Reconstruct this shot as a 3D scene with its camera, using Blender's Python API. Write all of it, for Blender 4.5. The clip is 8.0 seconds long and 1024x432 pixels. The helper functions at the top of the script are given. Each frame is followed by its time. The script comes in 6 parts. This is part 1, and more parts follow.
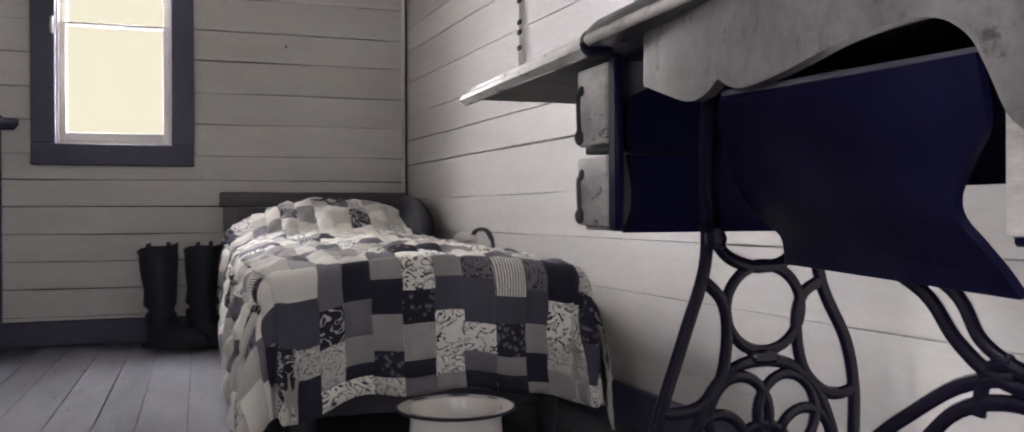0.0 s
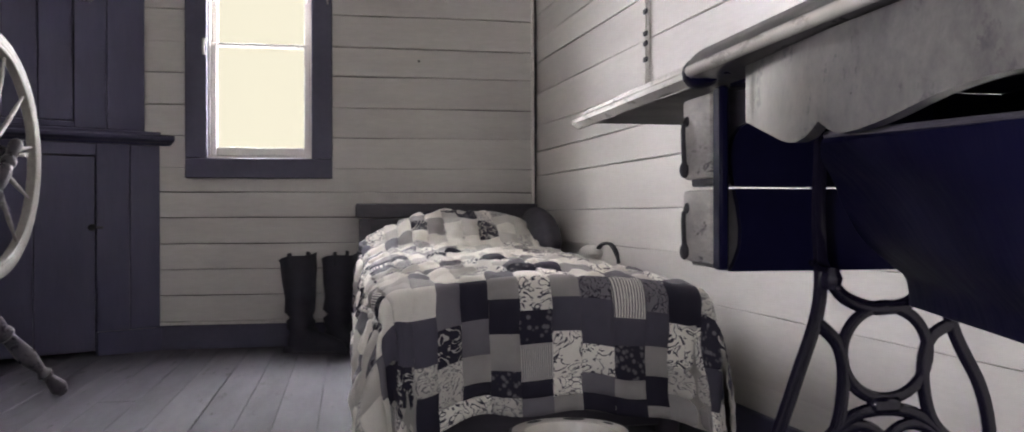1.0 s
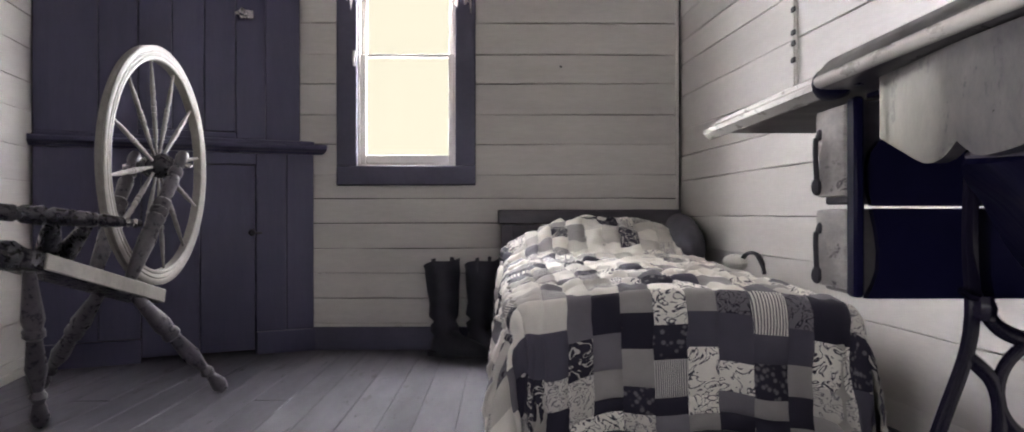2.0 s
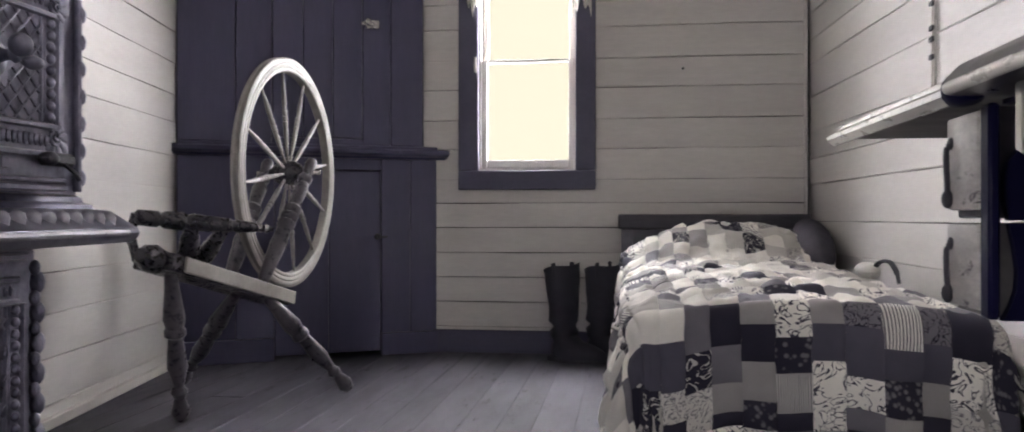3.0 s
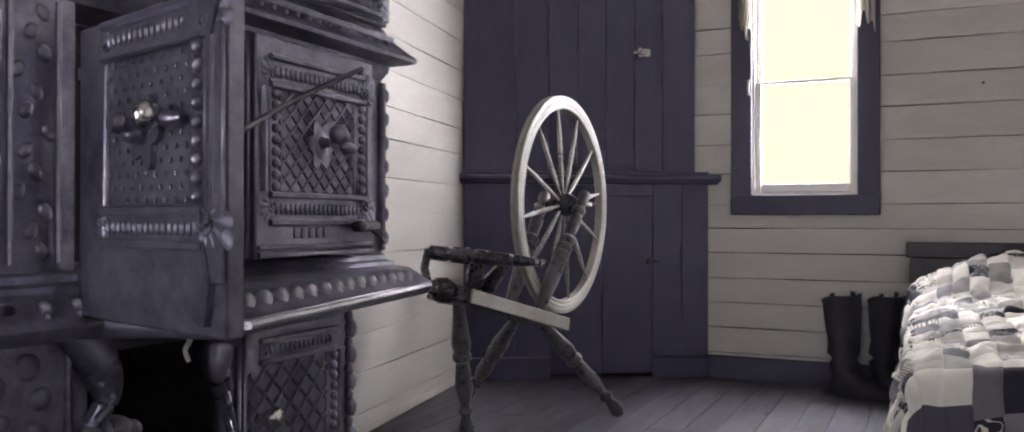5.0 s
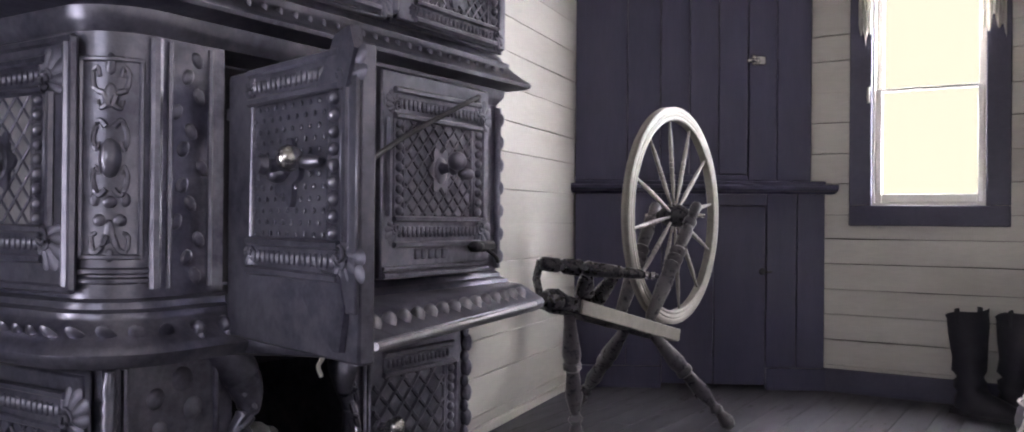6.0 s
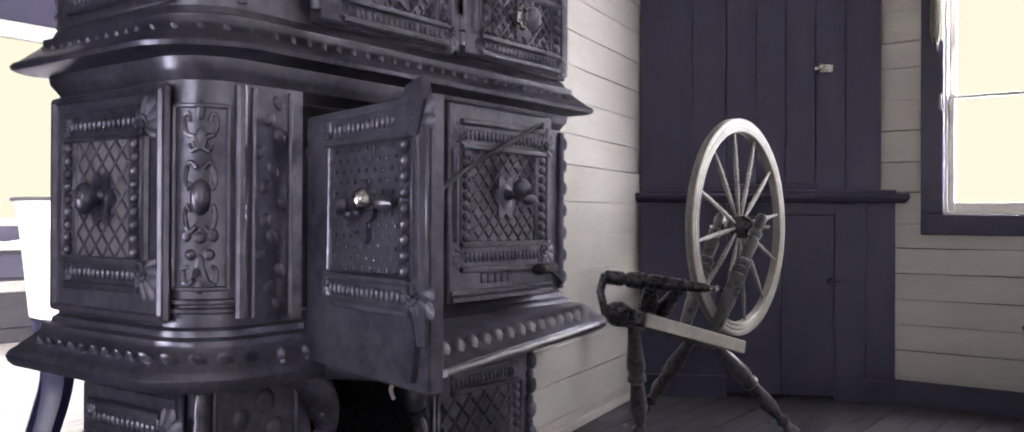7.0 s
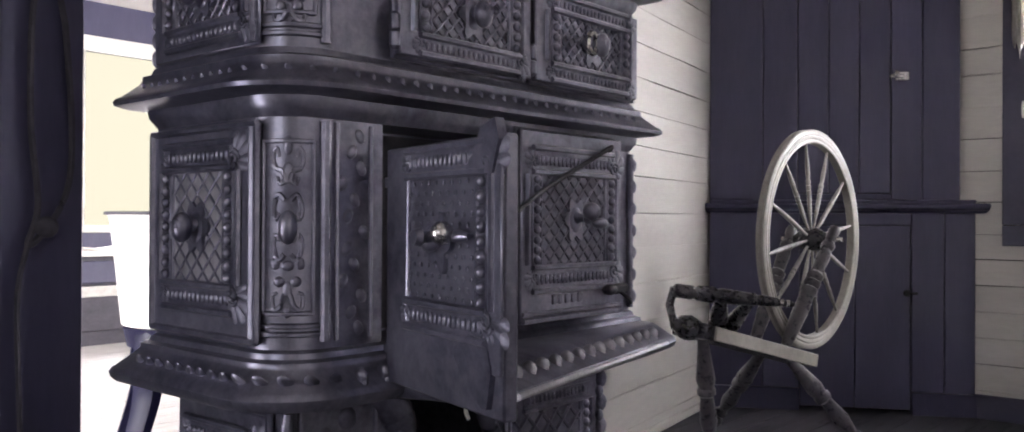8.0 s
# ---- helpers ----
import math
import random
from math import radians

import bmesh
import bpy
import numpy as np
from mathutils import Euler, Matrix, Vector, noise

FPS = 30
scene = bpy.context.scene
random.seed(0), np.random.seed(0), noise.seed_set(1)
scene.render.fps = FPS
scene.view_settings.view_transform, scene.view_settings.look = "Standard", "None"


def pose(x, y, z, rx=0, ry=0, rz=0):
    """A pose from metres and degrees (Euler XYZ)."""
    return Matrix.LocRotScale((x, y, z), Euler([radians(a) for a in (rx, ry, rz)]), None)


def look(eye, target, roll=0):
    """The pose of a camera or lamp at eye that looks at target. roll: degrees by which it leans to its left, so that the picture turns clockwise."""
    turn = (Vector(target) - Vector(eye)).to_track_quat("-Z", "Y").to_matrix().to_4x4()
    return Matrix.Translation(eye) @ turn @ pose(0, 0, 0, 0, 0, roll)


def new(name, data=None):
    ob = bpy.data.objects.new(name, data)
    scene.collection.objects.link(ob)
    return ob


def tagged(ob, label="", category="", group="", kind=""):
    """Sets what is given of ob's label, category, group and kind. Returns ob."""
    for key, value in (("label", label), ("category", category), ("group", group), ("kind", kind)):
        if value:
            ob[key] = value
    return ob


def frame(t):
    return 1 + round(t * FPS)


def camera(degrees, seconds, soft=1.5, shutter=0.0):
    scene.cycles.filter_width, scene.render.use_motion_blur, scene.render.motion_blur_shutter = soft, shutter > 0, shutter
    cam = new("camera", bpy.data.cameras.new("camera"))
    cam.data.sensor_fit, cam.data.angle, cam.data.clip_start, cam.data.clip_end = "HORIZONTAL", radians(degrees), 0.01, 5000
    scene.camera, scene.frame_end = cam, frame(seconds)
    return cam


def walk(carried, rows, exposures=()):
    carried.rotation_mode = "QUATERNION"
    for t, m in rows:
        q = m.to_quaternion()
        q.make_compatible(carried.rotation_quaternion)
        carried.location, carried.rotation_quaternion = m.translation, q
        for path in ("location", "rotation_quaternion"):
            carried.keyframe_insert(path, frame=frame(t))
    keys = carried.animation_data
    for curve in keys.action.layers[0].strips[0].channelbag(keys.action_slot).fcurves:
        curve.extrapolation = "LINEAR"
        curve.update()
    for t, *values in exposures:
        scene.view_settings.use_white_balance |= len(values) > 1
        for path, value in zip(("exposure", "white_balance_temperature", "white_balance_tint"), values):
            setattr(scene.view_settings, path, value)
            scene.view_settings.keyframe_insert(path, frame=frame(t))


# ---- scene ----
cam = camera(59.8, 8.0, 1.6, 0.25)
PATH = [
    (0, (0.166, 0.089, 0.550), (0.827, 1.977, 0.542), -0.2),
    (0.5, (0.19, 0.089, 0.574), (0.695, 2.024, 0.571), -0.1),
    (1, (0.219, 0.096, 0.591), (0.578, 2.064, 0.588), -0.1),
    (1.5, (0.245, 0.11, 0.605), (0.417, 2.103, 0.605), -0.1),
    (3, (0.286, 0.134, 0.626), (0.029, 2.117, 0.630), -0.0),
    (3.5, (0.288, 0.128, 0.644), (-0.158, 2.078, 0.650), 0.0),
    (4, (0.297, 0.111, 0.674), (-0.286, 2.024, 0.682), 0.1),
    (4.5, (0.311, 0.088, 0.700), (-0.4, 1.958, 0.709), 0.0),
    (5, (0.323, 0.07, 0.728), (-0.521, 1.883, 0.738), 0.1),
    (6.5, (0.367, -0.008, 0.788), (-0.768, 1.639, 0.795), 0.5),
    (7, (0.385, -0.026, 0.813), (-0.801, 1.585, 0.821), 0.3),
    (7.5, (0.399, -0.045, 0.840), (-0.845, 1.521, 0.848), 0.3),
    (8, (0.408, -0.064, 0.852), (-0.897, 1.451, 0.863), 0.3),
]
EXPOSURES = [(0.0, 0.0), (0.5, 0.0), (1.0, 0.04), (1.5, 0.10), (3.0, 0.16), (4.0, 0.22), (5.0, 0.22), (6.5, 0.20), (8.0, 0.13)]
walk(cam, [(t, look(eye, target, roll)) for t, eye, target, roll in PATH], EXPOSURES)

# ---- world and light ----
world = bpy.data.worlds.new("sky")
scene.world = world
world.use_nodes = True
wn = world.node_tree.nodes
sky = wn.new("ShaderNodeTexSky")
sky.sky_type, sky.sun_disc = "NISHITA", False
sky.sun_elevation, sky.sun_rotation = radians(35), radians(200)
wn["Background"].inputs["Strength"].default_value = 0.08
world.node_tree.links.new(sky.outputs["Color"], wn["Background"].inputs["Color"])


def area(name, eye, target, sx, sy, watts, colour):
    data = bpy.data.lights.new(name, "AREA")
    data.shape, data.size, data.size_y, data.energy, data.color = "RECTANGLE", sx, sy, watts, colour
    ob = new(name, data)
    ob.matrix_world = look(eye, target)
    return ob


DAY = (0.985, 0.955, 1.0)
# strip lamp outside, clear of the window's view, added to even the right wall
area("sky_light_back_bright", (-1.10, 6.3, 2.5), (-0.25, 4.25, 1.5), 0.46, 3.0, 440, DAY)
area("sky_light_back_west", (-2.05, 6.3, 1.9), (-0.175, 4.25, 1.45), 1.6, 3.0, 800, DAY)
area("sky_light_back_east", (2.1, 6.2, 2.0), (-0.175, 4.25, 1.45), 5.0, 3.0, 2900, DAY)
area("sky_light_far", (-8.2, 3.0, 4.4), (-6.1, 3.2, 1.4), 4.0, 2.6, 2000, DAY)
area("sky_light_back_high", (-0.9, 5.9, 4.1), (-0.15, 4.2, 1.4), 4.0, 2.6, 900, DAY)
# weak fill lamp in an unseen front opening, both added
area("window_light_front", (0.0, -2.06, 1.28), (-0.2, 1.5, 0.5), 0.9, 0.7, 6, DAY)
# low fill lamp in an unseen opening on the left, both added
area("door_light_left", (-1.43, -0.95, 0.58), (1.0, -0.35, 0.48), 0.9, 1.1, 22, DAY)
# unseen lamp added to brighten the next room's floor; no door stands here
area("door_light_far", (-3.6, -1.9, 1.15), (-3.7, 2.0, 0.4), 1.2, 1.9, 560, DAY)


# ---- materials ----
def node(nt, kind, **values):
    n = nt.nodes.new(kind)
    for k, v in values.items():
        n.inputs[k.replace("_", " ")].default_value = v
    return n


def material(name, dark, light, rough=0.6, metal=0.0, scale=6.0, fine=60.0, stretch=(1, 1, 1), bump=0.15, spread=0.0,
             coat=0.0, detail=6.0, wear=None, wear_at=0.62, rough_var=0.15, gloss=0.5, coat_rough=0.1):
    """Two scales of mottling between dark and light, fine relief, roughness that varies; spread: difference from piece to piece."""
    m = bpy.data.materials.new(name)
    m.use_nodes = True
    nt = m.node_tree
    bsdf = nt.nodes["Principled BSDF"]
    co = nt.nodes.new("ShaderNodeTexCoord")
    info = nt.nodes.new("ShaderNodeObjectInfo")
    shift = nt.nodes.new("ShaderNodeVectorMath")
    shift.operation = "MULTIPLY_ADD"
    shift.inputs[1].default_value = stretch
    nt.links.new(co.outputs["Object"], shift.inputs[0])
    far = nt.nodes.new("ShaderNodeVectorMath")
    far.operation = "SCALE"
    far.inputs[0].default_value = (13.7, 7.1, 23.3)
    nt.links.new(info.outputs["Random"], far.inputs["Scale"])
    nt.links.new(far.outputs[0], shift.inputs[2])
    big = node(nt, "ShaderNodeTexNoise", Scale=scale, Detail=detail, Roughness=0.6)
    small = node(nt, "ShaderNodeTexNoise", Scale=fine, Detail=4.0, Roughness=0.65)
    for n in (big, small):
        nt.links.new(shift.outputs[0], n.inputs["Vector"])
    mix = nt.nodes.new("ShaderNodeMath")
    mix.operation = "MULTIPLY_ADD"
    mix.inputs[1].default_value = 0.35
    nt.links.new(small.outputs["Fac"], mix.inputs[0])
    half = nt.nodes.new("ShaderNodeMath")
    half.operation = "MULTIPLY"
    half.inputs[1].default_value = 0.65
    nt.links.new(big.outputs["Fac"], half.inputs[0])
    nt.links.new(half.outputs[0], mix.inputs[2])
    ramp = nt.nodes.new("ShaderNodeValToRGB")
    ramp.color_ramp.elements[0].position, ramp.color_ramp.elements[1].position = 0.32, 0.68
    ramp.color_ramp.elements[0].color, ramp.color_ramp.elements[1].color = (*dark, 1), (*light, 1)
    nt.links.new(mix.outputs[0], ramp.inputs["Fac"])
    out = ramp.outputs["Color"]
    if wear:
        spot = node(nt, "ShaderNodeTexNoise", Scale=scale * 2.3, Detail=8.0, Roughness=0.7)
        nt.links.new(shift.outputs[0], spot.inputs["Vector"])
        edge = nt.nodes.new("ShaderNodeMapRange")
        edge.inputs["From Min"].default_value, edge.inputs["From Max"].default_value = wear_at, wear_at + 0.06
        nt.links.new(spot.outputs["Fac"], edge.inputs["Value"])
        worn = nt.nodes.new("ShaderNodeMix")
        worn.data_type = "RGBA"
        worn.inputs["B"].default_value = (*wear, 1)
        nt.links.new(edge.outputs[0], worn.inputs["Factor"])
        nt.links.new(out, worn.inputs["A"])
        out = worn.outputs["Result"]
    if spread:
        value = nt.nodes.new("ShaderNodeMapRange")
        value.inputs["To Min"].default_value, value.inputs["To Max"].default_value = 1 - spread, 1 + spread
        nt.links.new(info.outputs["Random"], value.inputs["Value"])
        tone = nt.nodes.new("ShaderNodeHueSaturation")
        nt.links.new(value.outputs[0], tone.inputs["Value"])
        nt.links.new(out, tone.inputs["Color"])
        out = tone.outputs["Color"]
    nt.links.new(out, bsdf.inputs["Base Color"])
    rr = nt.nodes.new("ShaderNodeMapRange")
    rr.inputs["To Min"].default_value, rr.inputs["To Max"].default_value = max(0.03, rough - rough_var), min(1, rough + rough_var)
    nt.links.new(small.outputs["Fac"], rr.inputs["Value"])
    nt.links.new(rr.outputs[0], bsdf.inputs["Roughness"])
    bsdf.inputs["Specular IOR Level"].default_value = gloss
    bsdf.inputs["Coat Roughness"].default_value = coat_rough
    bsdf.inputs["Metallic"].default_value, bsdf.inputs["Coat Weight"].default_value = metal, coat
    if bump:
        b = nt.nodes.new("ShaderNodeBump")
        b.inputs["Strength"].default_value, b.inputs["Distance"].default_value = bump, 0.004
        nt.links.new(mix.outputs[0], b.inputs["Height"])
        nt.links.new(b.outputs[0], bsdf.inputs["Normal"])
    return m


def glow(name, colour, strength=1.0):
    m = bpy.data.materials.new(name)
    m.use_nodes = True
    nt = m.node_tree
    nt.nodes.remove(nt.nodes["Principled BSDF"])
    e = nt.nodes.new("ShaderNodeEmission")
    e.inputs["Color"].default_value, e.inputs["Strength"].default_value = (*colour, 1), strength
    nt.links.new(e.outputs[0], nt.nodes["Material Output"].inputs["Surface"])
    return m


def glass_material(name):
    m = bpy.data.materials.new(name)
    m.use_nodes = True
    b = m.node_tree.nodes["Principled BSDF"]
    b.inputs["Transmission Weight"].default_value, b.inputs["Roughness"].default_value, b.inputs["IOR"].default_value = 1.0, 0.0, 1.02
    b.inputs["Base Color"].default_value = (1, 1, 1, 1)
    return m


PLANK = material("painted_plank", (0.515, 0.493, 0.470), (0.65, 0.626, 0.590), 0.5, scale=3, fine=45, stretch=(0.35, 0.35, 1.6), bump=0.10, spread=0.05)
GAP = material("gap_shadow_wood", (0.02, 0.018, 0.025), (0.05, 0.045, 0.055), 0.9)
FLOOR = material("worn_floorboard", (0.030, 0.028, 0.040), (0.098, 0.092, 0.112), 0.62, scale=4, fine=34, stretch=(2.2, 0.45, 1), bump=0.35, spread=0.10, wear=(0.022, 0.020, 0.028), wear_at=0.59)
DARK_TRIM = material("dark_painted_trim", (0.050, 0.048, 0.086), (0.080, 0.077, 0.124), 0.45, scale=4, fine=50, bump=0.15)
CUPBOARD = material("dark_painted_cupboard", (0.046, 0.044, 0.090), (0.072, 0.069, 0.126), 0.42, scale=4, fine=50, stretch=(2, 2, 0.3), bump=0.12)
PALE_TRIM = material("pale_sash_paint", (0.62, 0.60, 0.56), (0.75, 0.72, 0.68), 0.45, scale=6)
IRON = material("black_leaded_iron", (0.085, 0.083, 0.125), (0.34, 0.334, 0.410), 0.31, 0.80, scale=7, fine=55, bump=0.014, rough_var=0.04, detail=4.0)
# paler iron for the rubbed lattice ground and for the shelf's painted highlights
IRON_WORN_LIT = material("rubbed_lit_iron", (0.28, 0.275, 0.32), (0.64, 0.63, 0.67), 0.38, 0.80, scale=14, fine=90, bump=0.06, rough_var=0.10)
IRON_DULL = material("dull_matt_iron", (0.07, 0.068, 0.105), (0.26, 0.255, 0.32), 0.50, 0.65, scale=12, fine=80, bump=0.05)
CINDER = material("grey_clinker", (0.09, 0.087, 0.11), (0.34, 0.33, 0.35), 0.65, scale=14, fine=70, bump=0.5)
IRON_DARK = material("near_black_iron", (0.012, 0.011, 0.02), (0.04, 0.038, 0.05), 0.6, 0.3, scale=9, fine=80, bump=0.4)
NICKEL = material("worn_nickel", (0.42, 0.41, 0.42), (0.7, 0.68, 0.66), 0.24, 1.0, scale=20, fine=150, bump=0.1)
SEW_IRON = material("black_japanned_iron", (0.005, 0.004, 0.012), (0.012, 0.010, 0.021), 0.20, 0.0, scale=8, fine=60, bump=0.02, gloss=0.5, rough_var=0.05)
SEW_WOOD = material("varnished_oak", (0.026, 0.024, 0.030), (0.170, 0.160, 0.148), 0.34, scale=9, fine=60, stretch=(1, 1.3, 1.2), bump=0.25, coat=1.0, coat_rough=0.17, gloss=0.9, wear=(0.020, 0.018, 0.024), wear_at=0.57)
SEW_TOP = material("dark_varnished_top", (0.018, 0.016, 0.022), (0.085, 0.079, 0.080), 0.32, scale=7, fine=60, stretch=(1, 0.4, 1), bump=0.2, coat=0.8, coat_rough=0.2, wear=(0.20, 0.19, 0.175), wear_at=0.66)
SEW_RAW = material("bare_grey_oak", (0.10, 0.095, 0.098), (0.22, 0.209, 0.20), 0.7, scale=6, fine=60, stretch=(1, 2, 1), bump=0.3)
DRAWER = material("worn_pale_oak", (0.22, 0.205, 0.20), (0.52, 0.49, 0.455), 0.35, scale=9, fine=60, stretch=(1, 1, 2.5), bump=0.35, coat=0.2, wear=(0.06, 0.052, 0.06), wear_at=0.58)
# pale wood that holds the highlight along the sewing table's edges
LIT_EDGE = material("lit_edge_wood", (0.46, 0.44, 0.40), (0.76, 0.73, 0.66), 0.3, scale=12, fine=60, stretch=(1, 0.3, 1), bump=0.2, coat=1.0, coat_rough=0.2)
SPOKE = material("brown_turned_spoke", (0.13, 0.122, 0.124), (0.36, 0.34, 0.325), 0.34, scale=14, fine=60, bump=0.15, spread=0.2, coat=0.2)
# floorboard colour raised to hold the next room's strong light
OVERLIT = material("overlit_pale_board", (0.36, 0.34, 0.33), (0.58, 0.555, 0.53), 0.6, scale=5, fine=40, stretch=(3.0, 0.35, 1), bump=0.3)
# on the sewing table this near black also holds the knee hole's shade
SEW_DARK = material("near_black_wood", (0.0018, 0.0017, 0.011), (0.006, 0.0055, 0.025), 0.45, scale=4, fine=30, stretch=(1, 4, 0.8), bump=0.2, gloss=0.1)
WHEEL_WOOD = material("pale_turned_maple", (0.165, 0.156, 0.144), (0.325, 0.308, 0.278), 0.36, scale=6, fine=50, bump=0.15, spread=0.08, coat=0.15)
WHEEL_DARK = material("dark_turned_wood", (0.035, 0.032, 0.045), (0.12, 0.11, 0.122), 0.30, scale=8, fine=50, bump=0.2, spread=0.15, coat=0.2)
BLACK_TURNED = material("black_stained_turning", (0.010, 0.009, 0.016), (0.045, 0.041, 0.052), 0.28, scale=10, fine=60, bump=0.15, coat=0.6, coat_rough=0.2)
BED_WOOD = material("dark_bed_wood", (0.035, 0.032, 0.045), (0.08, 0.073, 0.09), 0.45, scale=5, fine=40, stretch=(0.4, 1, 2), bump=0.25)
LEATHER = material("black_boot_leather", (0.012, 0.011, 0.02), (0.03, 0.028, 0.042), 0.62, scale=14, fine=120, bump=0.5)
ENAMEL = material("white_enamel", (0.70, 0.68, 0.63), (0.80, 0.77, 0.72), 0.18, scale=8, fine=60, bump=0.03, coat=0.4)
CHIP = material("chipped_enamel_iron", (0.012, 0.011, 0.018), (0.04, 0.036, 0.045), 0.6, scale=30)
LACE = material("white_cotton_lace", (0.62, 0.60, 0.56), (0.78, 0.75, 0.70), 0.9, scale=60, fine=300, bump=0.3)
ROPE = material("dark_hemp_strap", (0.03, 0.028, 0.04), (0.07, 0.065, 0.08), 0.8, scale=40, fine=200, bump=0.5)
OUTSIDE = glow("bright_overcast_distance", (0.965, 0.90, 0.71), 0.95)
GLASS = glass_material("window_glass")
CLOTH_PALE = material("pale_linen", (0.45, 0.43, 0.40), (0.62, 0.60, 0.56), 0.9, scale=30, fine=200, bump=0.3)
BAG = material("dark_felt", (0.03, 0.028, 0.042), (0.075, 0.07, 0.085), 0.85, scale=20, fine=150, bump=0.4)

# ---- mesh helpers (all shapes are given in world coordinates) ----
WORLD = {}


def thing(name, label, category, m=None, group="", kind=""):
    ob = new(name)
    m = m or Matrix()
    ob.matrix_world = m
    ob.empty_display_size = 0.05
    WORLD[ob] = m.copy()
    return tagged(ob, label, category, group, kind)


def part(name, bm, mat, parent=None, label="", smooth=True, m=None):
    if m is not None:
        bm.transform(m)
    base = WORLD.get(parent, Matrix())
    bm.transform(base.inverted())
    bmesh.ops.recalc_face_normals(bm, faces=bm.faces)
    mesh = bpy.data.meshes.new(name)
    bm.to_mesh(mesh)
    bm.free()
    for mm in (mat if isinstance(mat, (list, tuple)) else [mat]):
        mesh.materials.append(mm)
    if smooth:
        mesh.shade_smooth()
        mesh.set_sharp_from_angle(angle=radians(38))
    ob = new(name, mesh)
    if parent is not None:
        ob.parent = parent
    WORLD[ob] = base.copy()
    return tagged(ob, label)


def box(bm, x0, x1, y0, y1, z0, z1, bev=0.0, m=None, seg=1):
    made = bmesh.ops.create_cube(bm, size=1.0)["verts"]
    bmesh.ops.transform(bm, matrix=Matrix.Translation(((x0 + x1) / 2, (y0 + y1) / 2, (z0 + z1) / 2)) @ Matrix.Diagonal((x1 - x0, y1 - y0, z1 - z0, 1)), verts=made)
    if bev:
        edges = list({e for v in made for e in v.link_edges})
        got = bmesh.ops.bevel(bm, geom=edges, offset=bev, segments=seg, affect="EDGES", profile=0.6)
        made = list({v for f in got["faces"] for v in f.verts} | {v for v in made if v.is_valid})
    if m is not None:
        bmesh.ops.transform(bm, matrix=m, verts=made)
    return bm


def boxes(*args, **kw):
    bm = bmesh.new()
    return box(bm, *args, **kw)


def lathe(bm, a, b, profile, seg=12):
    """Turned shape along a to b: profile rows of (share of the length, radius)."""
    a, b = Vector(a), Vector(b)
    turn = (b - a).to_track_quat("Z", "Y").to_matrix()
    rings = []
    for s, r in profile:
        c = a + (b - a) * s
        rings.append([bm.verts.new(c + turn @ Vector((r * math.cos(2 * math.pi * k / seg), r * math.sin(2 * math.pi * k / seg), 0))) for k in range(seg)])
    for p, q in zip(rings, rings[1:]):
        for k in range(seg):
            bm.faces.new((p[k], p[(k + 1) % seg], q[(k + 1) % seg], q[k]))
    for ring in (rings[0], rings[-1]):
        bm.faces.new(ring)
    return bm


def tube(bm, pts, r, seg=8, flat=1.0, side=None, closed=False):
    """A bar along points; flat squeezes it along side; r may be a function of the share."""
    pts = [Vector(p) for p in pts]
    n = len(pts)
    rings = []
    for i, p in enumerate(pts):
        d = (pts[(i + 1) % n] - pts[i - 1]) if closed else (pts[min(i + 1, n - 1)] - pts[max(i - 1, 0)])
        d.normalize()
        u = Vector(side) if side is not None else (Vector((0, 0, 1)) if abs(d.z) < 0.9 else Vector((1, 0, 0)))
        u = (u - d * u.dot(d)).normalized()
        v = d.cross(u)
        rad = r(i / (n - 1)) if callable(r) else r
        rings.append([bm.verts.new(p + u * rad * flat * math.cos(2 * math.pi * k / seg) + v * rad * math.sin(2 * math.pi * k / seg)) for k in range(seg)])
    pairs = list(zip(rings, rings[1:])) + ([(rings[-1], rings[0])] if closed else [])
    for p, q in pairs:
        for k in range(seg):
            bm.faces.new((p[k], p[(k + 1) % seg], q[(k + 1) % seg], q[k]))
    if not closed:
        bm.faces.new(rings[0])
        bm.faces.new(rings[-1])
    return bm


def smooth_path(pts, steps=6):
    """Catmull-Rom through the points."""
    pts = [Vector(p) for p in pts]
    out = []
    for i in range(len(pts) - 1):
        p0, p1, p2, p3 = pts[max(i - 1, 0)], pts[i], pts[i + 1], pts[min(i + 2, len(pts) - 1)]
        for k in range(steps):
            t = k / steps
            out.append(0.5 * ((2 * p1) + (p2 - p0) * t + (2 * p0 - 5 * p1 + 4 * p2 - p3) * t * t + (3 * p1 - p0 - 3 * p2 + p3) * t ** 3))
    return out + [pts[-1]]


def blob(bm, c, r, sx=1, sy=1, sz=1, u=8, v=6, m=None):
    made = bmesh.ops.create_uvsphere(bm, u_segments=u, v_segments=v, radius=r)["verts"]
    bmesh.ops.transform(bm, matrix=(Matrix.Translation(c) @ (m or Matrix()) @ Matrix.Diagonal((sx, sy, sz, 1))), verts=made)
    return bm


def slab(bm, outline, h0, h1, place):
    """A flat outline of (u, v) pulled from depth h0 to h1; place(u, v, h) gives the point."""
    a = [bm.verts.new(place(u, v, h0)) for u, v in outline]
    b = [bm.verts.new(place(u, v, h1)) for u, v in outline]
    bm.faces.new(a)
    bm.faces.new(b)
    n = len(a)
    for i in range(n):
        bm.faces.new((a[i], a[(i + 1) % n], b[(i + 1) % n], b[i]))
    return bm


